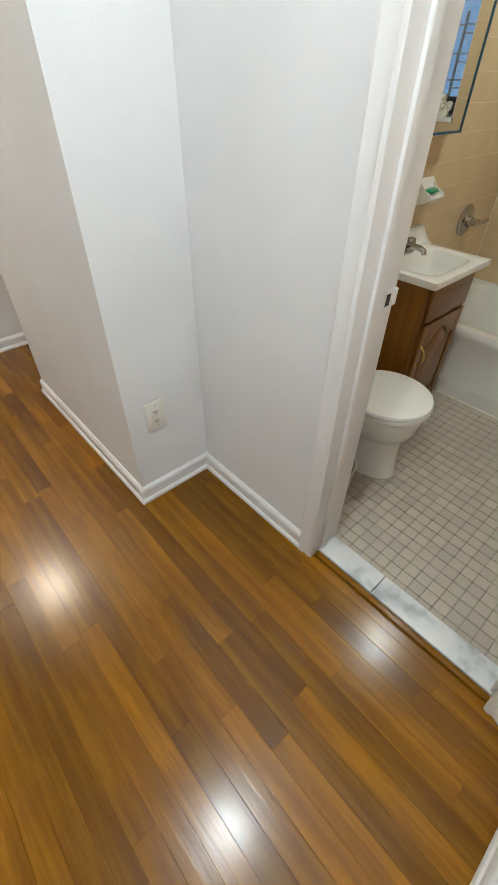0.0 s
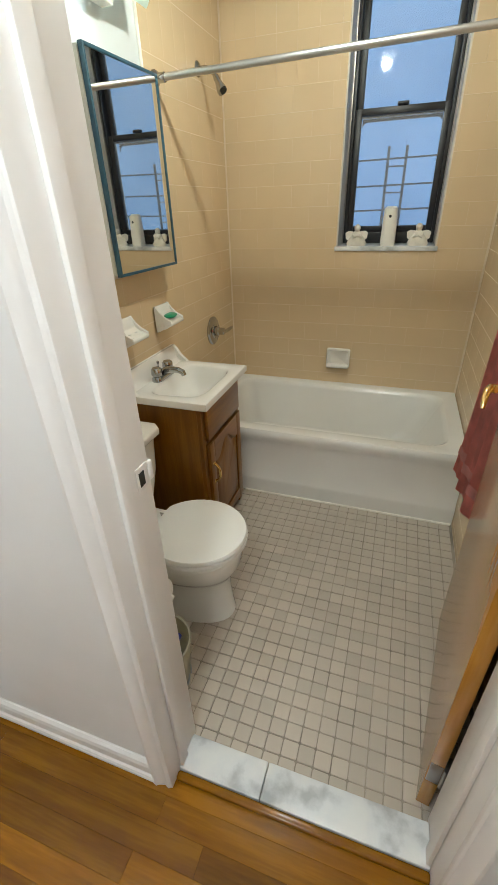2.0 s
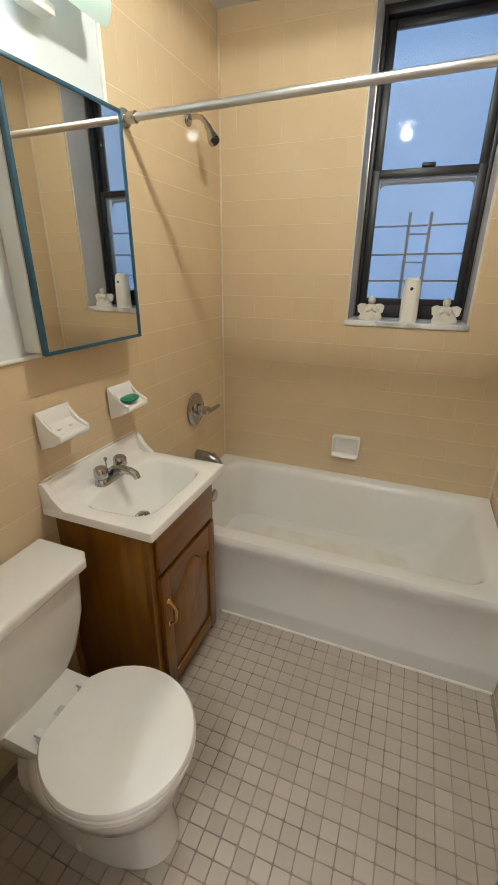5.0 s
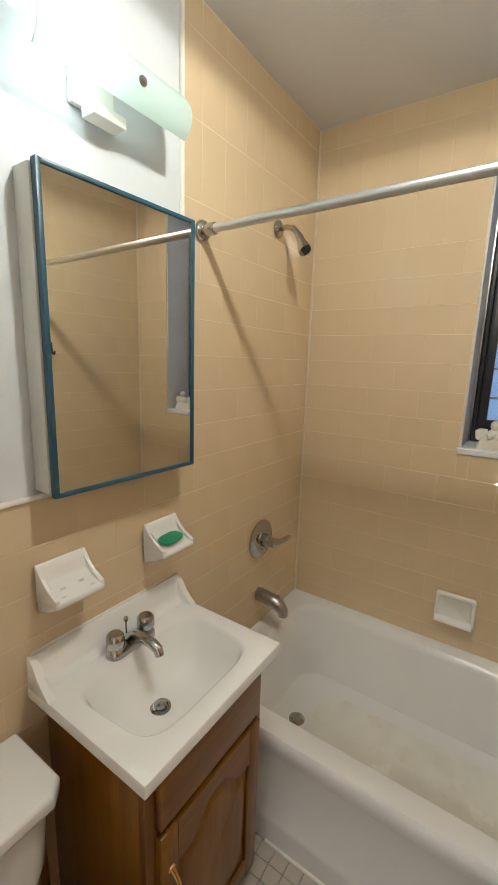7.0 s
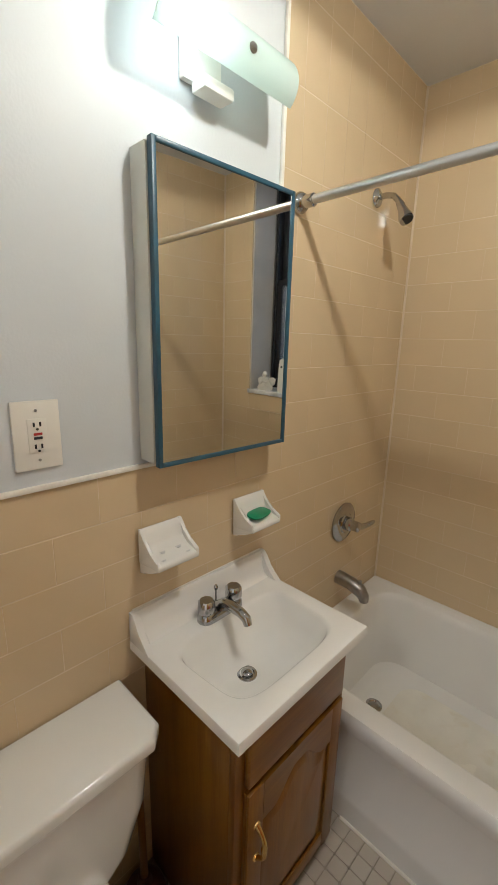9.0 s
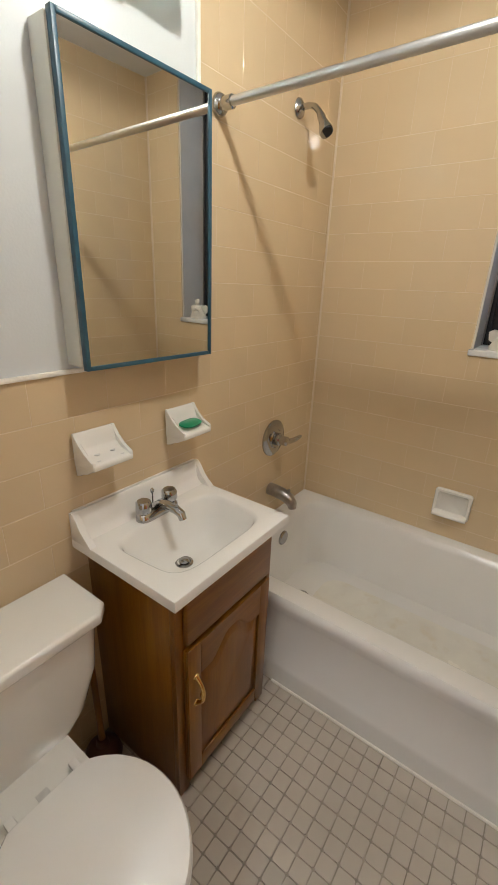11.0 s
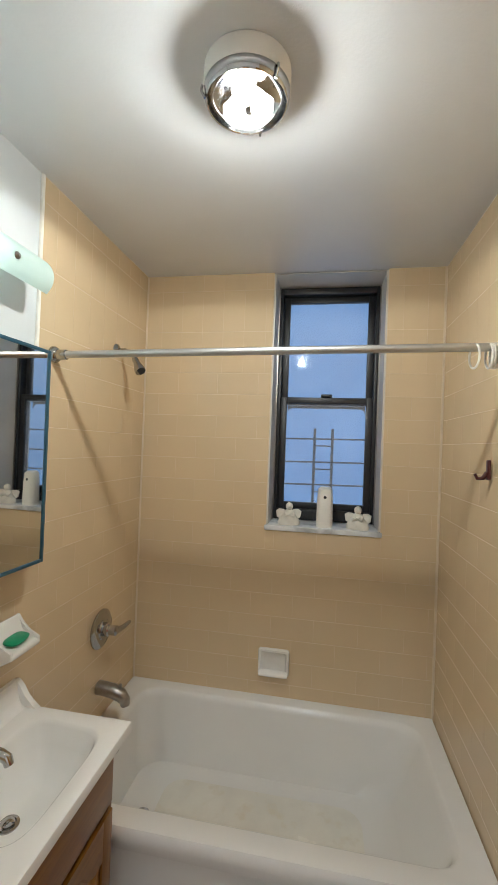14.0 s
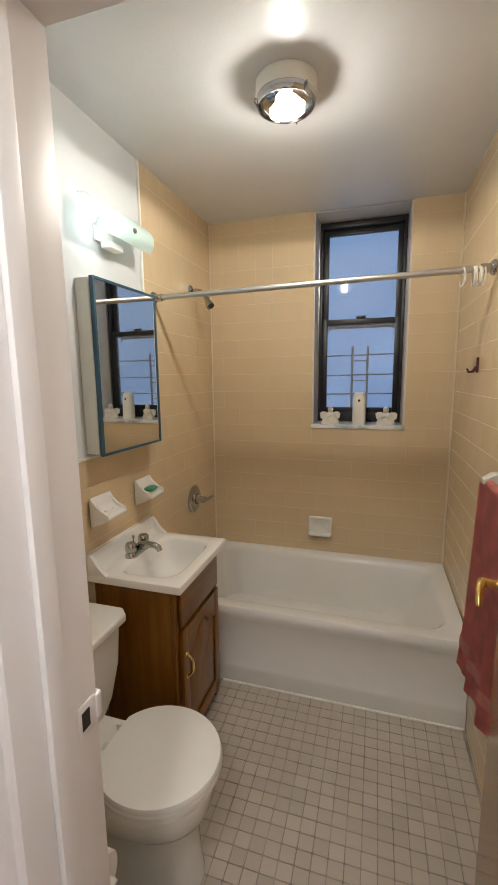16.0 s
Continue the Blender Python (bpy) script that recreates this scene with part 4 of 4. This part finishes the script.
# ---- outlets ----
def outlet(name, place, turn, label, gfci):
    """A plate with a double socket, drawn flat on the yz plane and turned to its wall."""
    d = thing(name, (0, 0, 0), label, "outlet")
    ROOT[d.name] = Vector((0, 0, 0))
    plate = part("cover_plate", box(0.0, 0.006, -0.045, 0.045, -0.069, 0.069, 0.002), M_PLATE, d)
    part("socket_face", box(0.006, 0.008, -0.018, 0.018, -0.034, 0.034, 0.0008), M_PLATE, d)
    for z in (-0.022, 0.022):
        for y in (-0.006, 0.006):
            part("slot", box(0.008, 0.0088, y - 0.0018, y + 0.0018, z - 0.004, z + 0.005), M_DARK, d)
        part("ground_hole", lathe([(0.0025, 0.008), (0.0025, 0.0088)], (0, 0, z - 0.009), "x", 10), M_DARK, d)
    if gfci:
        part("reset_button", box(0.008, 0.0105, -0.008, 0.008, 0.001, 0.006, 0.0008), M_REDB, d, "red reset button")
        part("test_button", box(0.008, 0.0105, -0.008, 0.008, -0.007, -0.002, 0.0008), M_DARK, d, "black test button")
    for z in (-0.05, 0.05):
        part("screw", lathe([(0.003, 0.006), (0.003, 0.0072)], (0, 0, z), "x", 10), M_DULL, d)
    d.matrix_world = turn
    return d


outlet("gfci_outlet", None, pose(0.001, 0.757, 1.390), "ivory outlet with red and black test buttons", True)
outlet("wall_outlet", None, pose(-0.064, -0.22, 0.432), "white double outlet low on the hall wall", False)

# ---- window ----
win = thing("window_1", (0.97, 2.43, 1.28), "dark-framed double-hung window with cloudy glass", "window", kind="structure")
WX0, WX1, WZ0, WZ1, WY = 0.7065, 1.2405, 1.290, 2.568, 2.528


def sash(x0, x1, z0, z1, y, t, name):
    bm = box(x0, x0 + t, y, y + 0.03, z0, z1, 0.003)
    box(x1 - t, x1, y, y + 0.03, z0, z1, 0.003, bm=bm)
    box(x0 + t, x1 - t, y + 0.001, y + 0.029, z0, z0 + t, 0.003, bm=bm)
    box(x0 + t, x1 - t, y + 0.001, y + 0.029, z1 - t, z1, 0.003, bm=bm)
    s = part(name, bm, M_BLACK, win)
    pane = part("pane", box(x0 + t - 0.004, x1 - t + 0.004, y + 0.012, y + 0.016, z0 + t - 0.004, z1 - t + 0.004), M_GLASS, s, "cloudy window pane", smooth=False)
    pane.visible_shadow = False


bm = box(WX0, WX0 + 0.018, WY - 0.012, WY + 0.075, WZ0, WZ1, 0.003)
box(WX1 - 0.018, WX1, WY - 0.012, WY + 0.075, WZ0, WZ1, 0.003, bm=bm)
box(WX0 + 0.018, WX1 - 0.018, WY - 0.011, WY + 0.074, WZ1 - 0.035, WZ1, 0.003, bm=bm)
box(WX0 + 0.018, WX1 - 0.018, WY - 0.011, WY + 0.074, WZ0, WZ0 + 0.06, 0.003, bm=bm)
part("window_frame", bm, M_BLACK, win)
sash(WX0 + 0.019, WX1 - 0.019, WZ0 + 0.061, 1.965, WY - 0.004, 0.034, "lower_sash")
sash(WX0 + 0.019, WX1 - 0.019, 1.925, WZ1 - 0.036, WY + 0.030, 0.034, "upper_sash")
cx0, cx1, cz = WX0 + 0.053, WX1 - 0.053, 1.925
curve = [(cx0 + 0.03 * (1 - math.sin(a)), cz - 0.045 + 0.03 * math.cos(a)) for a in [math.pi / 2 * (1 - i / 8) for i in range(9)]]
curve += [(cx1 - 0.03 * (1 - math.sin(a)), cz - 0.045 + 0.03 * math.cos(a)) for a in [math.pi / 2 * i / 8 for i in range(9)]]
part("storm_frame", prism(curve + [(cx1, cz), (cx0, cz)], "y", WY + 0.062, WY + 0.07), M_BLACK, win, "rounded dark head of the outer storm pane")
part("sash_lock", box(0.945, 1.005, WY - 0.016, WY + 0.016, 1.966, 1.982, 0.004), M_BLACK, win)
part("window_liner", box(0.7005, 0.7055, WY - 0.02, WY + 0.05, 1.288, 2.571), M_DULL, win)
part("window_liner", box(1.2415, 1.2465, WY - 0.02, WY + 0.05, 1.288, 2.571), M_DULL, win)
bm = box(0.684, 1.262, B - 0.010, B + 0.004, 1.262, 1.287, 0.004)
box(0.692, 1.255, B + 0.004, WY + 0.08, 1.2625, 1.287, 0.001, bm=bm)
solid("window_sill", bm, M_MARBLE, "white marble window sill over the bath", kind="structure")

gr = thing("window_grille", (0.98, 2.62, 1.3), "dark iron grille bars outside the window", "window grille")
for x in (0.915, 1.02):
    part("upright_bar", box(x - 0.008, x + 0.008, 2.745, 2.757, 1.262, 1.805, 0.002), M_BAR, gr)
for z in (1.461, 1.597, 1.737):
    part("cross_bar", tube([(0.56, 2.762, z), (1.42, 2.762, z + 0.012)], 0.005, 8), M_BAR, gr)
for z in (1.425, 1.561, 1.701):
    part("rung", box(0.923, 1.012, 2.746, 2.756, z - 0.004, z + 0.004), M_BAR, gr)
part("bottom_rail", box(0.55, 1.44, 2.735, 2.775, 1.24, 1.262, 0.002), M_BAR, gr)
for x in (0.556, 1.434):
    part("side_post", box(x - 0.008, x + 0.008, 2.636, 2.775, 1.20, 1.2395, 0.002), M_BAR, gr)
backdrop = solid("backdrop", box(-4.0, 6.0, 4.5, 4.55, -2.0, 5.5), M_DUSK, "hazy blue dusk outside the window", kind="structure")


# ---- sill ornaments ----
def angel(x, turn):
    """A small bisque cherub: robe, head, arms and wings in one mesh."""
    ob = thing("angel_figurine", (0, 0, 0), "small white praying angel figurine on the sill", "figurine", "angel figurines")
    ROOT[ob.name] = Vector((0, 0, 0))
    bm = loft([oval(0, 0, 0.026, 0.050, 0.0, 24), oval(0, 0, 0.028, 0.054, 0.010, 24), oval(0, 0, 0.024, 0.044, 0.026, 24), oval(0, 0, 0.020, 0.028, 0.044, 24), oval(0, 0, 0.015, 0.020, 0.058, 24), oval(0, 0, 0.007, 0.009, 0.064, 24)])
    bmesh.ops.create_icosphere(bm, subdivisions=3, radius=0.0165, matrix=Matrix.Translation((-0.004, 0, 0.074)))
    for s in (-1, 1):
        loft([[(0.012 + 0.004 * q, s * (0.012 + 0.046 * u), 0.050 + v) for u, v in ((0, -0.03), (0.5, -0.032), (0.95, -0.02), (1.05, 0.004), (0.7, 0.012), (0.2, 0.010))] for q in (-1, 1)], bm=bm)
        tube([(-0.006, s * 0.020, 0.050), (-0.020, s * 0.018, 0.036), (-0.024, s * 0.003, 0.044)], [0.007, 0.007, 0.005], 10, bm=bm)
    for v in bm.verts:
        v.co += Vector((0, 0, 0.0015)) * noise.noise(v.co * 140) if v.co.z > 0.002 else Vector()
    bmesh.ops.scale(bm, verts=bm.verts, vec=(1.1, 1.1, 1.28))
    part("figure", bm, M_STATUE, ob)
    ob.matrix_world = pose(x, B + 0.045, 1.287, 0, 0, 90 + turn)
    return ob


angel(0.805, 14)
angel(1.150, -10)
fr = thing("air_freshener", (0.985, B + 0.05, 1.287), "white plastic air freshener dispenser on the sill", "air freshener")
bm = loft([rrect(0.945, 1.025, B + 0.012, B + 0.088, 0.026, 1.287), rrect(0.943, 1.027, B + 0.010, B + 0.090, 0.028, 1.30), rrect(0.946, 1.024, B + 0.012, B + 0.088, 0.028, 1.43), rrect(0.949, 1.021, B + 0.016, B + 0.086, 0.028, 1.478), rrect(0.960, 1.010, B + 0.030, B + 0.074, 0.020, 1.490)])
part("case", bm, M_RING, fr)
part("nozzle_hole", lathe([(0.007, 0.0), (0.009, 0.004), (0.004, 0.010)], (0.985, B + 0.0115, 1.440), "y", 16), M_DARK, fr, "dark spray opening")

# ---- right wall: towel, bar, hook ----
bar = thing("towel_bar", (1.49, 0.98, 1.21), "white ceramic towel bar behind the door", "towel bar")
part("bar", tube([(1.475, 0.74, 1.205), (1.475, 1.25, 1.205)], 0.009, 12), M_RING, bar)
for y in (0.735, 1.255):
    part("bracket", loft([rrect(1.500, 1.516, y - 0.03, y + 0.03, 0.007, 1.165), rrect(1.462, 1.516, y - 0.022, y + 0.022, 0.007, 1.19), rrect(1.458, 1.516, y - 0.02, y + 0.02, 0.007, 1.225), rrect(1.490, 1.516, y - 0.03, y + 0.03, 0.007, 1.245)]), M_CHINA, bar)
towel = thing("towel", (1.47, 1.0, 1.21), "faded red terry towel folded over the bar", "towel")


def towel_sheet(x0, side, y0, y1, zb, seed, va=0.0, vb=1.0):
    """One hanging half with soft vertical folds, fuller towards its hem."""
    bm = bmesh.new()
    nx, nz = 34, 40
    grid = []
    for i in range(nx + 1):
        row = []
        u = i / nx
        for k in range(nz + 1):
            v = va + (vb - va) * k / nz
            spread = 1 + 0.10 * v
            y = (y0 + y1) / 2 + (u - 0.5) * (y1 - y0) * spread
            fold = 0.012 * math.sin(u * 17 + seed) + 0.007 * math.sin(u * 31 + 2 * seed + v * 2)
            x = x0 + side * (0.006 + 0.020 * v) + fold * (0.15 + 0.85 * v)
            row.append(bm.verts.new((min(x, 1.508), y + 0.01 * math.sin(v * 5 + seed), 1.217 - (1.217 - zb) * v + 0.012 * math.sin(u * 4 + seed) * v)))
        grid.append(row)
    for i in range(nx):
        for k in range(nz):
            bm.faces.new((grid[i][k], grid[i + 1][k], grid[i + 1][k + 1], grid[i][k + 1]))
    bmesh.ops.solidify(bm, geom=bm.faces[:], thickness=0.006)
    return bm


part("front_half", towel_sheet(1.456, -1, 0.86, 1.245, 0.50, 1.0), M_TOWEL, towel)
part("hem_band", towel_sheet(1.453, -1, 0.859, 1.246, 0.50, 1.0, 0.82, 0.88), M_HEM, towel, "paler woven band near the hem")
part("back_half", towel_sheet(1.486, 0.3, 0.87, 1.215, 0.56, 2.2), M_TOWEL, towel)
part("fold_over", tube([(1.475, 0.865, 1.211), (1.475, 1.0, 1.213), (1.475, 1.22, 1.211)], 0.0165, 12), M_TOWEL, towel)
hook = thing("wall_hook", (1.51, 1.725, 1.63), "small dark red stick-on wall hook", "hook")
part("hook_plate", box(1.506, 1.517, 1.714, 1.734, 1.60, 1.668, 0.004), M_HOOK, hook)
part("hook_arm", tube([(1.508, 1.725, 1.625), (1.495, 1.725, 1.606), (1.478, 1.725, 1.604), (1.470, 1.725, 1.620)], [0.008, 0.007, 0.006, 0.005], 10), M_HOOK, hook)

# ---- trim of the tiled walls ----
CAP = 1.283
solid("tile_cap", box(0.0, 0.011, D + 0.002, 1.458, CAP - 0.008, CAP + 0.004, 0.003), M_CAULK, "white caulk line along the top of the tile", smooth=True)
solid("tile_edge", box(0.0, 0.011, 1.458, 1.470, CAP - 0.008, H - 0.002, 0.003), M_CAULK, "white caulk line up the edge of the tile", smooth=True)
solid("corner_caulk", tube([(0.005, B - 0.003, 0.42), (0.005, B - 0.003, H)], 0.003, 8), M_CORNER, "caulk bead in the corner", smooth=True)
solid("corner_caulk", tube([(W - 0.003, B - 0.003, 0.42), (W - 0.003, B - 0.003, H)], 0.003, 8), M_CORNER, "caulk bead in the corner", smooth=True)


# ---- pieces: wall tiles ----
TW, TH, GAP = 0.2155, 0.1125, 0.0019
shared = {}


def tile_mesh(kind, w, h):
    """A glazed tile w by h, cushion-edged, centred at its back; kind names the wall it faces from."""
    key = (kind, round(w, 3), round(h, 3))
    if key not in shared:
        bm = bmesh.new()
        k, t = 0.0009, 0.0018
        lo = [(-w / 2, -h / 2), (w / 2, -h / 2), (w / 2, h / 2), (-w / 2, h / 2)]
        hi = [(a - math.copysign(0.0006, a), b - math.copysign(k, b)) for a, b in lo]
        def at(p, d):
            return {"west": (d, p[0], p[1]), "north": (p[0], -d, p[1]), "east": (-d, p[0], p[1]), "south": (p[0], d, p[1])}[kind]
        loft([[at(p, 0) for p in lo], [at(p, t * 0.7) for p in lo], [at(p, t) for p in hi]], cap0=False, bm=bm)
        bmesh.ops.recalc_face_normals(bm, faces=bm.faces)
        me = bpy.data.meshes.new("tile")
        bm.to_mesh(me)
        bm.free()
        me.materials.append(M_TILE)
        shared[key] = me
    return shared[key]


tilt = random.Random(11)


def tile_wall(kind, parent, u0, u1, v0, v1, off, holes=(), width=TW, height=TH, base=None, bond=0.5):
    """Lays tiles in running bond over a stretch of wall, cut at its ends and round holes."""
    base = CAP - 0.008 if base is None else base
    rows = [(base + height * i, base + height * (i + 1)) for i in range(-14, 14)]
    for i, (za, zb) in enumerate(rows):
        za, zb = max(za, v0), min(zb, v1)
        if zb - za < 0.012:
            continue
        u = u0 - (width * bond if i % 2 else 0) - 0.03
        while u < u1:
            spans = [(max(u, u0), min(u + width, u1), za, zb)]
            for hx0, hx1, hz0, hz1 in holes:
                cut = []
                for a, b, c, d in spans:
                    if b <= hx0 or a >= hx1 or d <= hz0 or c >= hz1:
                        cut.append((a, b, c, d))
                        continue
                    if a < hx0:
                        cut.append((a, hx0, c, d))
                    if b > hx1:
                        cut.append((hx1, b, c, d))
                    if c < hz0:
                        cut.append((max(a, hx0), min(b, hx1), c, hz0))
                    if d > hz1:
                        cut.append((max(a, hx0), min(b, hx1), hz1, d))
                spans = cut
            for a, b, c, d in spans:
                if b - a < 0.01 or d - c < 0.01:
                    continue
                ob = new("tile", tile_mesh(kind, b - a - 0.0009, d - c - GAP))
                m, z = (a + b) / 2, (c + d) / 2
                e = lambda: tilt.uniform(-0.0016, 0.0016)
                ob.location = {"west": (off, m, z), "north": (m, off, z), "east": (off, m, z), "south": (m, off, z)}[kind]
                ob.rotation_euler = (e(), e() if kind in ("west", "east") else 0, e())
                ob.parent = parent
            u += width


solid("tile_bed", box(0.0, 0.003, D, 1.47, 0.0, CAP - 0.008), M_GROUT, "tan grout bed behind the tiles")
solid("tile_bed", box(0.0, 0.003, 1.47, B, 0.30, H), M_GROUT, "tan grout bed behind the tiles")
UP = CAP - 0.008 + 7 * TH
tile_wall("west", wall_west, D + 0.001, B - 0.008, 0.0, CAP - 0.008, 0.0016, holes=[(1.49, B, 0.0, 0.42)])
tile_wall("west", wall_west, 1.470, B - 0.008, CAP - 0.008, UP, 0.0016)
tile_wall("north", wall_north, 0.010, W - 0.010, 0.42, UP, B + 0.0013, holes=[(0.690, 1.257, 1.262, 2.7)])
tile_wall("east", wall_east, 0.14, B - 0.008, 0.0, UP, W + 0.0013)
# the top courses stand upright
tall = dict(width=TH, height=TW, base=UP, bond=0.0)
tile_wall("west", wall_west, 1.470, B - 0.008, UP, H - 0.002, 0.0016, **tall)
tile_wall("north", wall_north, 0.010, W - 0.010, UP, H - 0.002, B + 0.0013, holes=[(0.690, 1.257, 1.262, 2.7)], **tall)
tile_wall("east", wall_east, 0.14, B - 0.008, UP, H - 0.002, W + 0.0013, **tall)
tile_wall("south", wall_south, 0.012, JL - 0.02, 0.0, CAP - 0.008, D - 0.0013)

# ---- pieces: floor mosaic ----
P = 0.0527
near, rest = [], []
for i in range(30):
    for k in range(27):
        x, y = -0.0177 + P * (i + 0.5), 0.1265 + P * (k + 0.5)
        if x > W - 0.02 or x < 0.01 or y > TUB - 0.012:
            continue
        (near if 0.55 < x < 1.36 and y < 1.10 else rest).append((x, y))
near, rest = near[:300], rest + near[300:]


def mosaic_corners(w):
    k, r = 0.0015, 0.004
    return [rrect(-w, w, -w, w, r, -0.004, 1), rrect(-w, w, -w, w, r, -0.0008, 1), rrect(-w + k, w - k, -w + k, w - k, r, 0.0, 1)]


bm = loft(mosaic_corners(P / 2 - 0.0016), cap0=False)
mosaic = bpy.data.meshes.new("tile")
bm.to_mesh(mosaic)
bm.free()
mosaic.materials.append(M_MOSAIC)
floor = bpy.data.objects["floor"]
jig = random.Random(5)
for x, y in near:
    ob = new("tile", mosaic)
    ob.location = (x + jig.uniform(-0.0006, 0.0006), y + jig.uniform(-0.0006, 0.0006), jig.uniform(-0.0005, 0.0005))
    ob.rotation_euler = (jig.uniform(-0.004, 0.004), jig.uniform(-0.004, 0.004), jig.uniform(-0.012, 0.012))
    ob.parent = floor
bm = bmesh.new()
for x, y in rest:
    m = pose(x + jig.uniform(-0.0006, 0.0006), y + jig.uniform(-0.0006, 0.0006), jig.uniform(-0.0005, 0.0005), rz=jig.uniform(-0.7, 0.7))
    loft([[tuple(m @ Vector(p)) for p in lp] for lp in mosaic_corners(P / 2 - 0.0016)], cap0=False, bm=bm)
tagged(part("mosaic_tiles", bm, M_MOSAIC, floor, smooth=False), kind="stuff")

# ---- pieces: oak strips of the hall floor ----
PW = 0.068
lay = random.Random(21)
hall = bpy.data.objects["hall_floor"]
plank_mesh = {}
for r in range(39):
    y1 = 0.043 - r * PW
    x = -1.95
    end = 0.42 + lay.uniform(0, 0.7)
    while x < 1.54:
        ln = round(lay.choice((0.42, 0.6, 0.75, 0.95, 1.2)), 2)
        if y1 < -1.45:
            ln = 1.2
        if x < -1.94:
            ln = round(end, 2)
        ln = round(min(ln, 1.55 - x), 2)
        if ln not in plank_mesh:
            bm = box(0, ln - 0.0004, -PW + 0.0004, 0, -0.012, 0, 0.0005, 1)
            me = bpy.data.meshes.new("plank")
            bm.to_mesh(me)
            bm.free()
            me.materials.append(M_OAK)
            plank_mesh[ln] = me
        ob = new("plank", plank_mesh[ln])
        ob.location = (x, y1, lay.uniform(-0.0004, 0.0003))
        ob.parent = hall
        x += ln
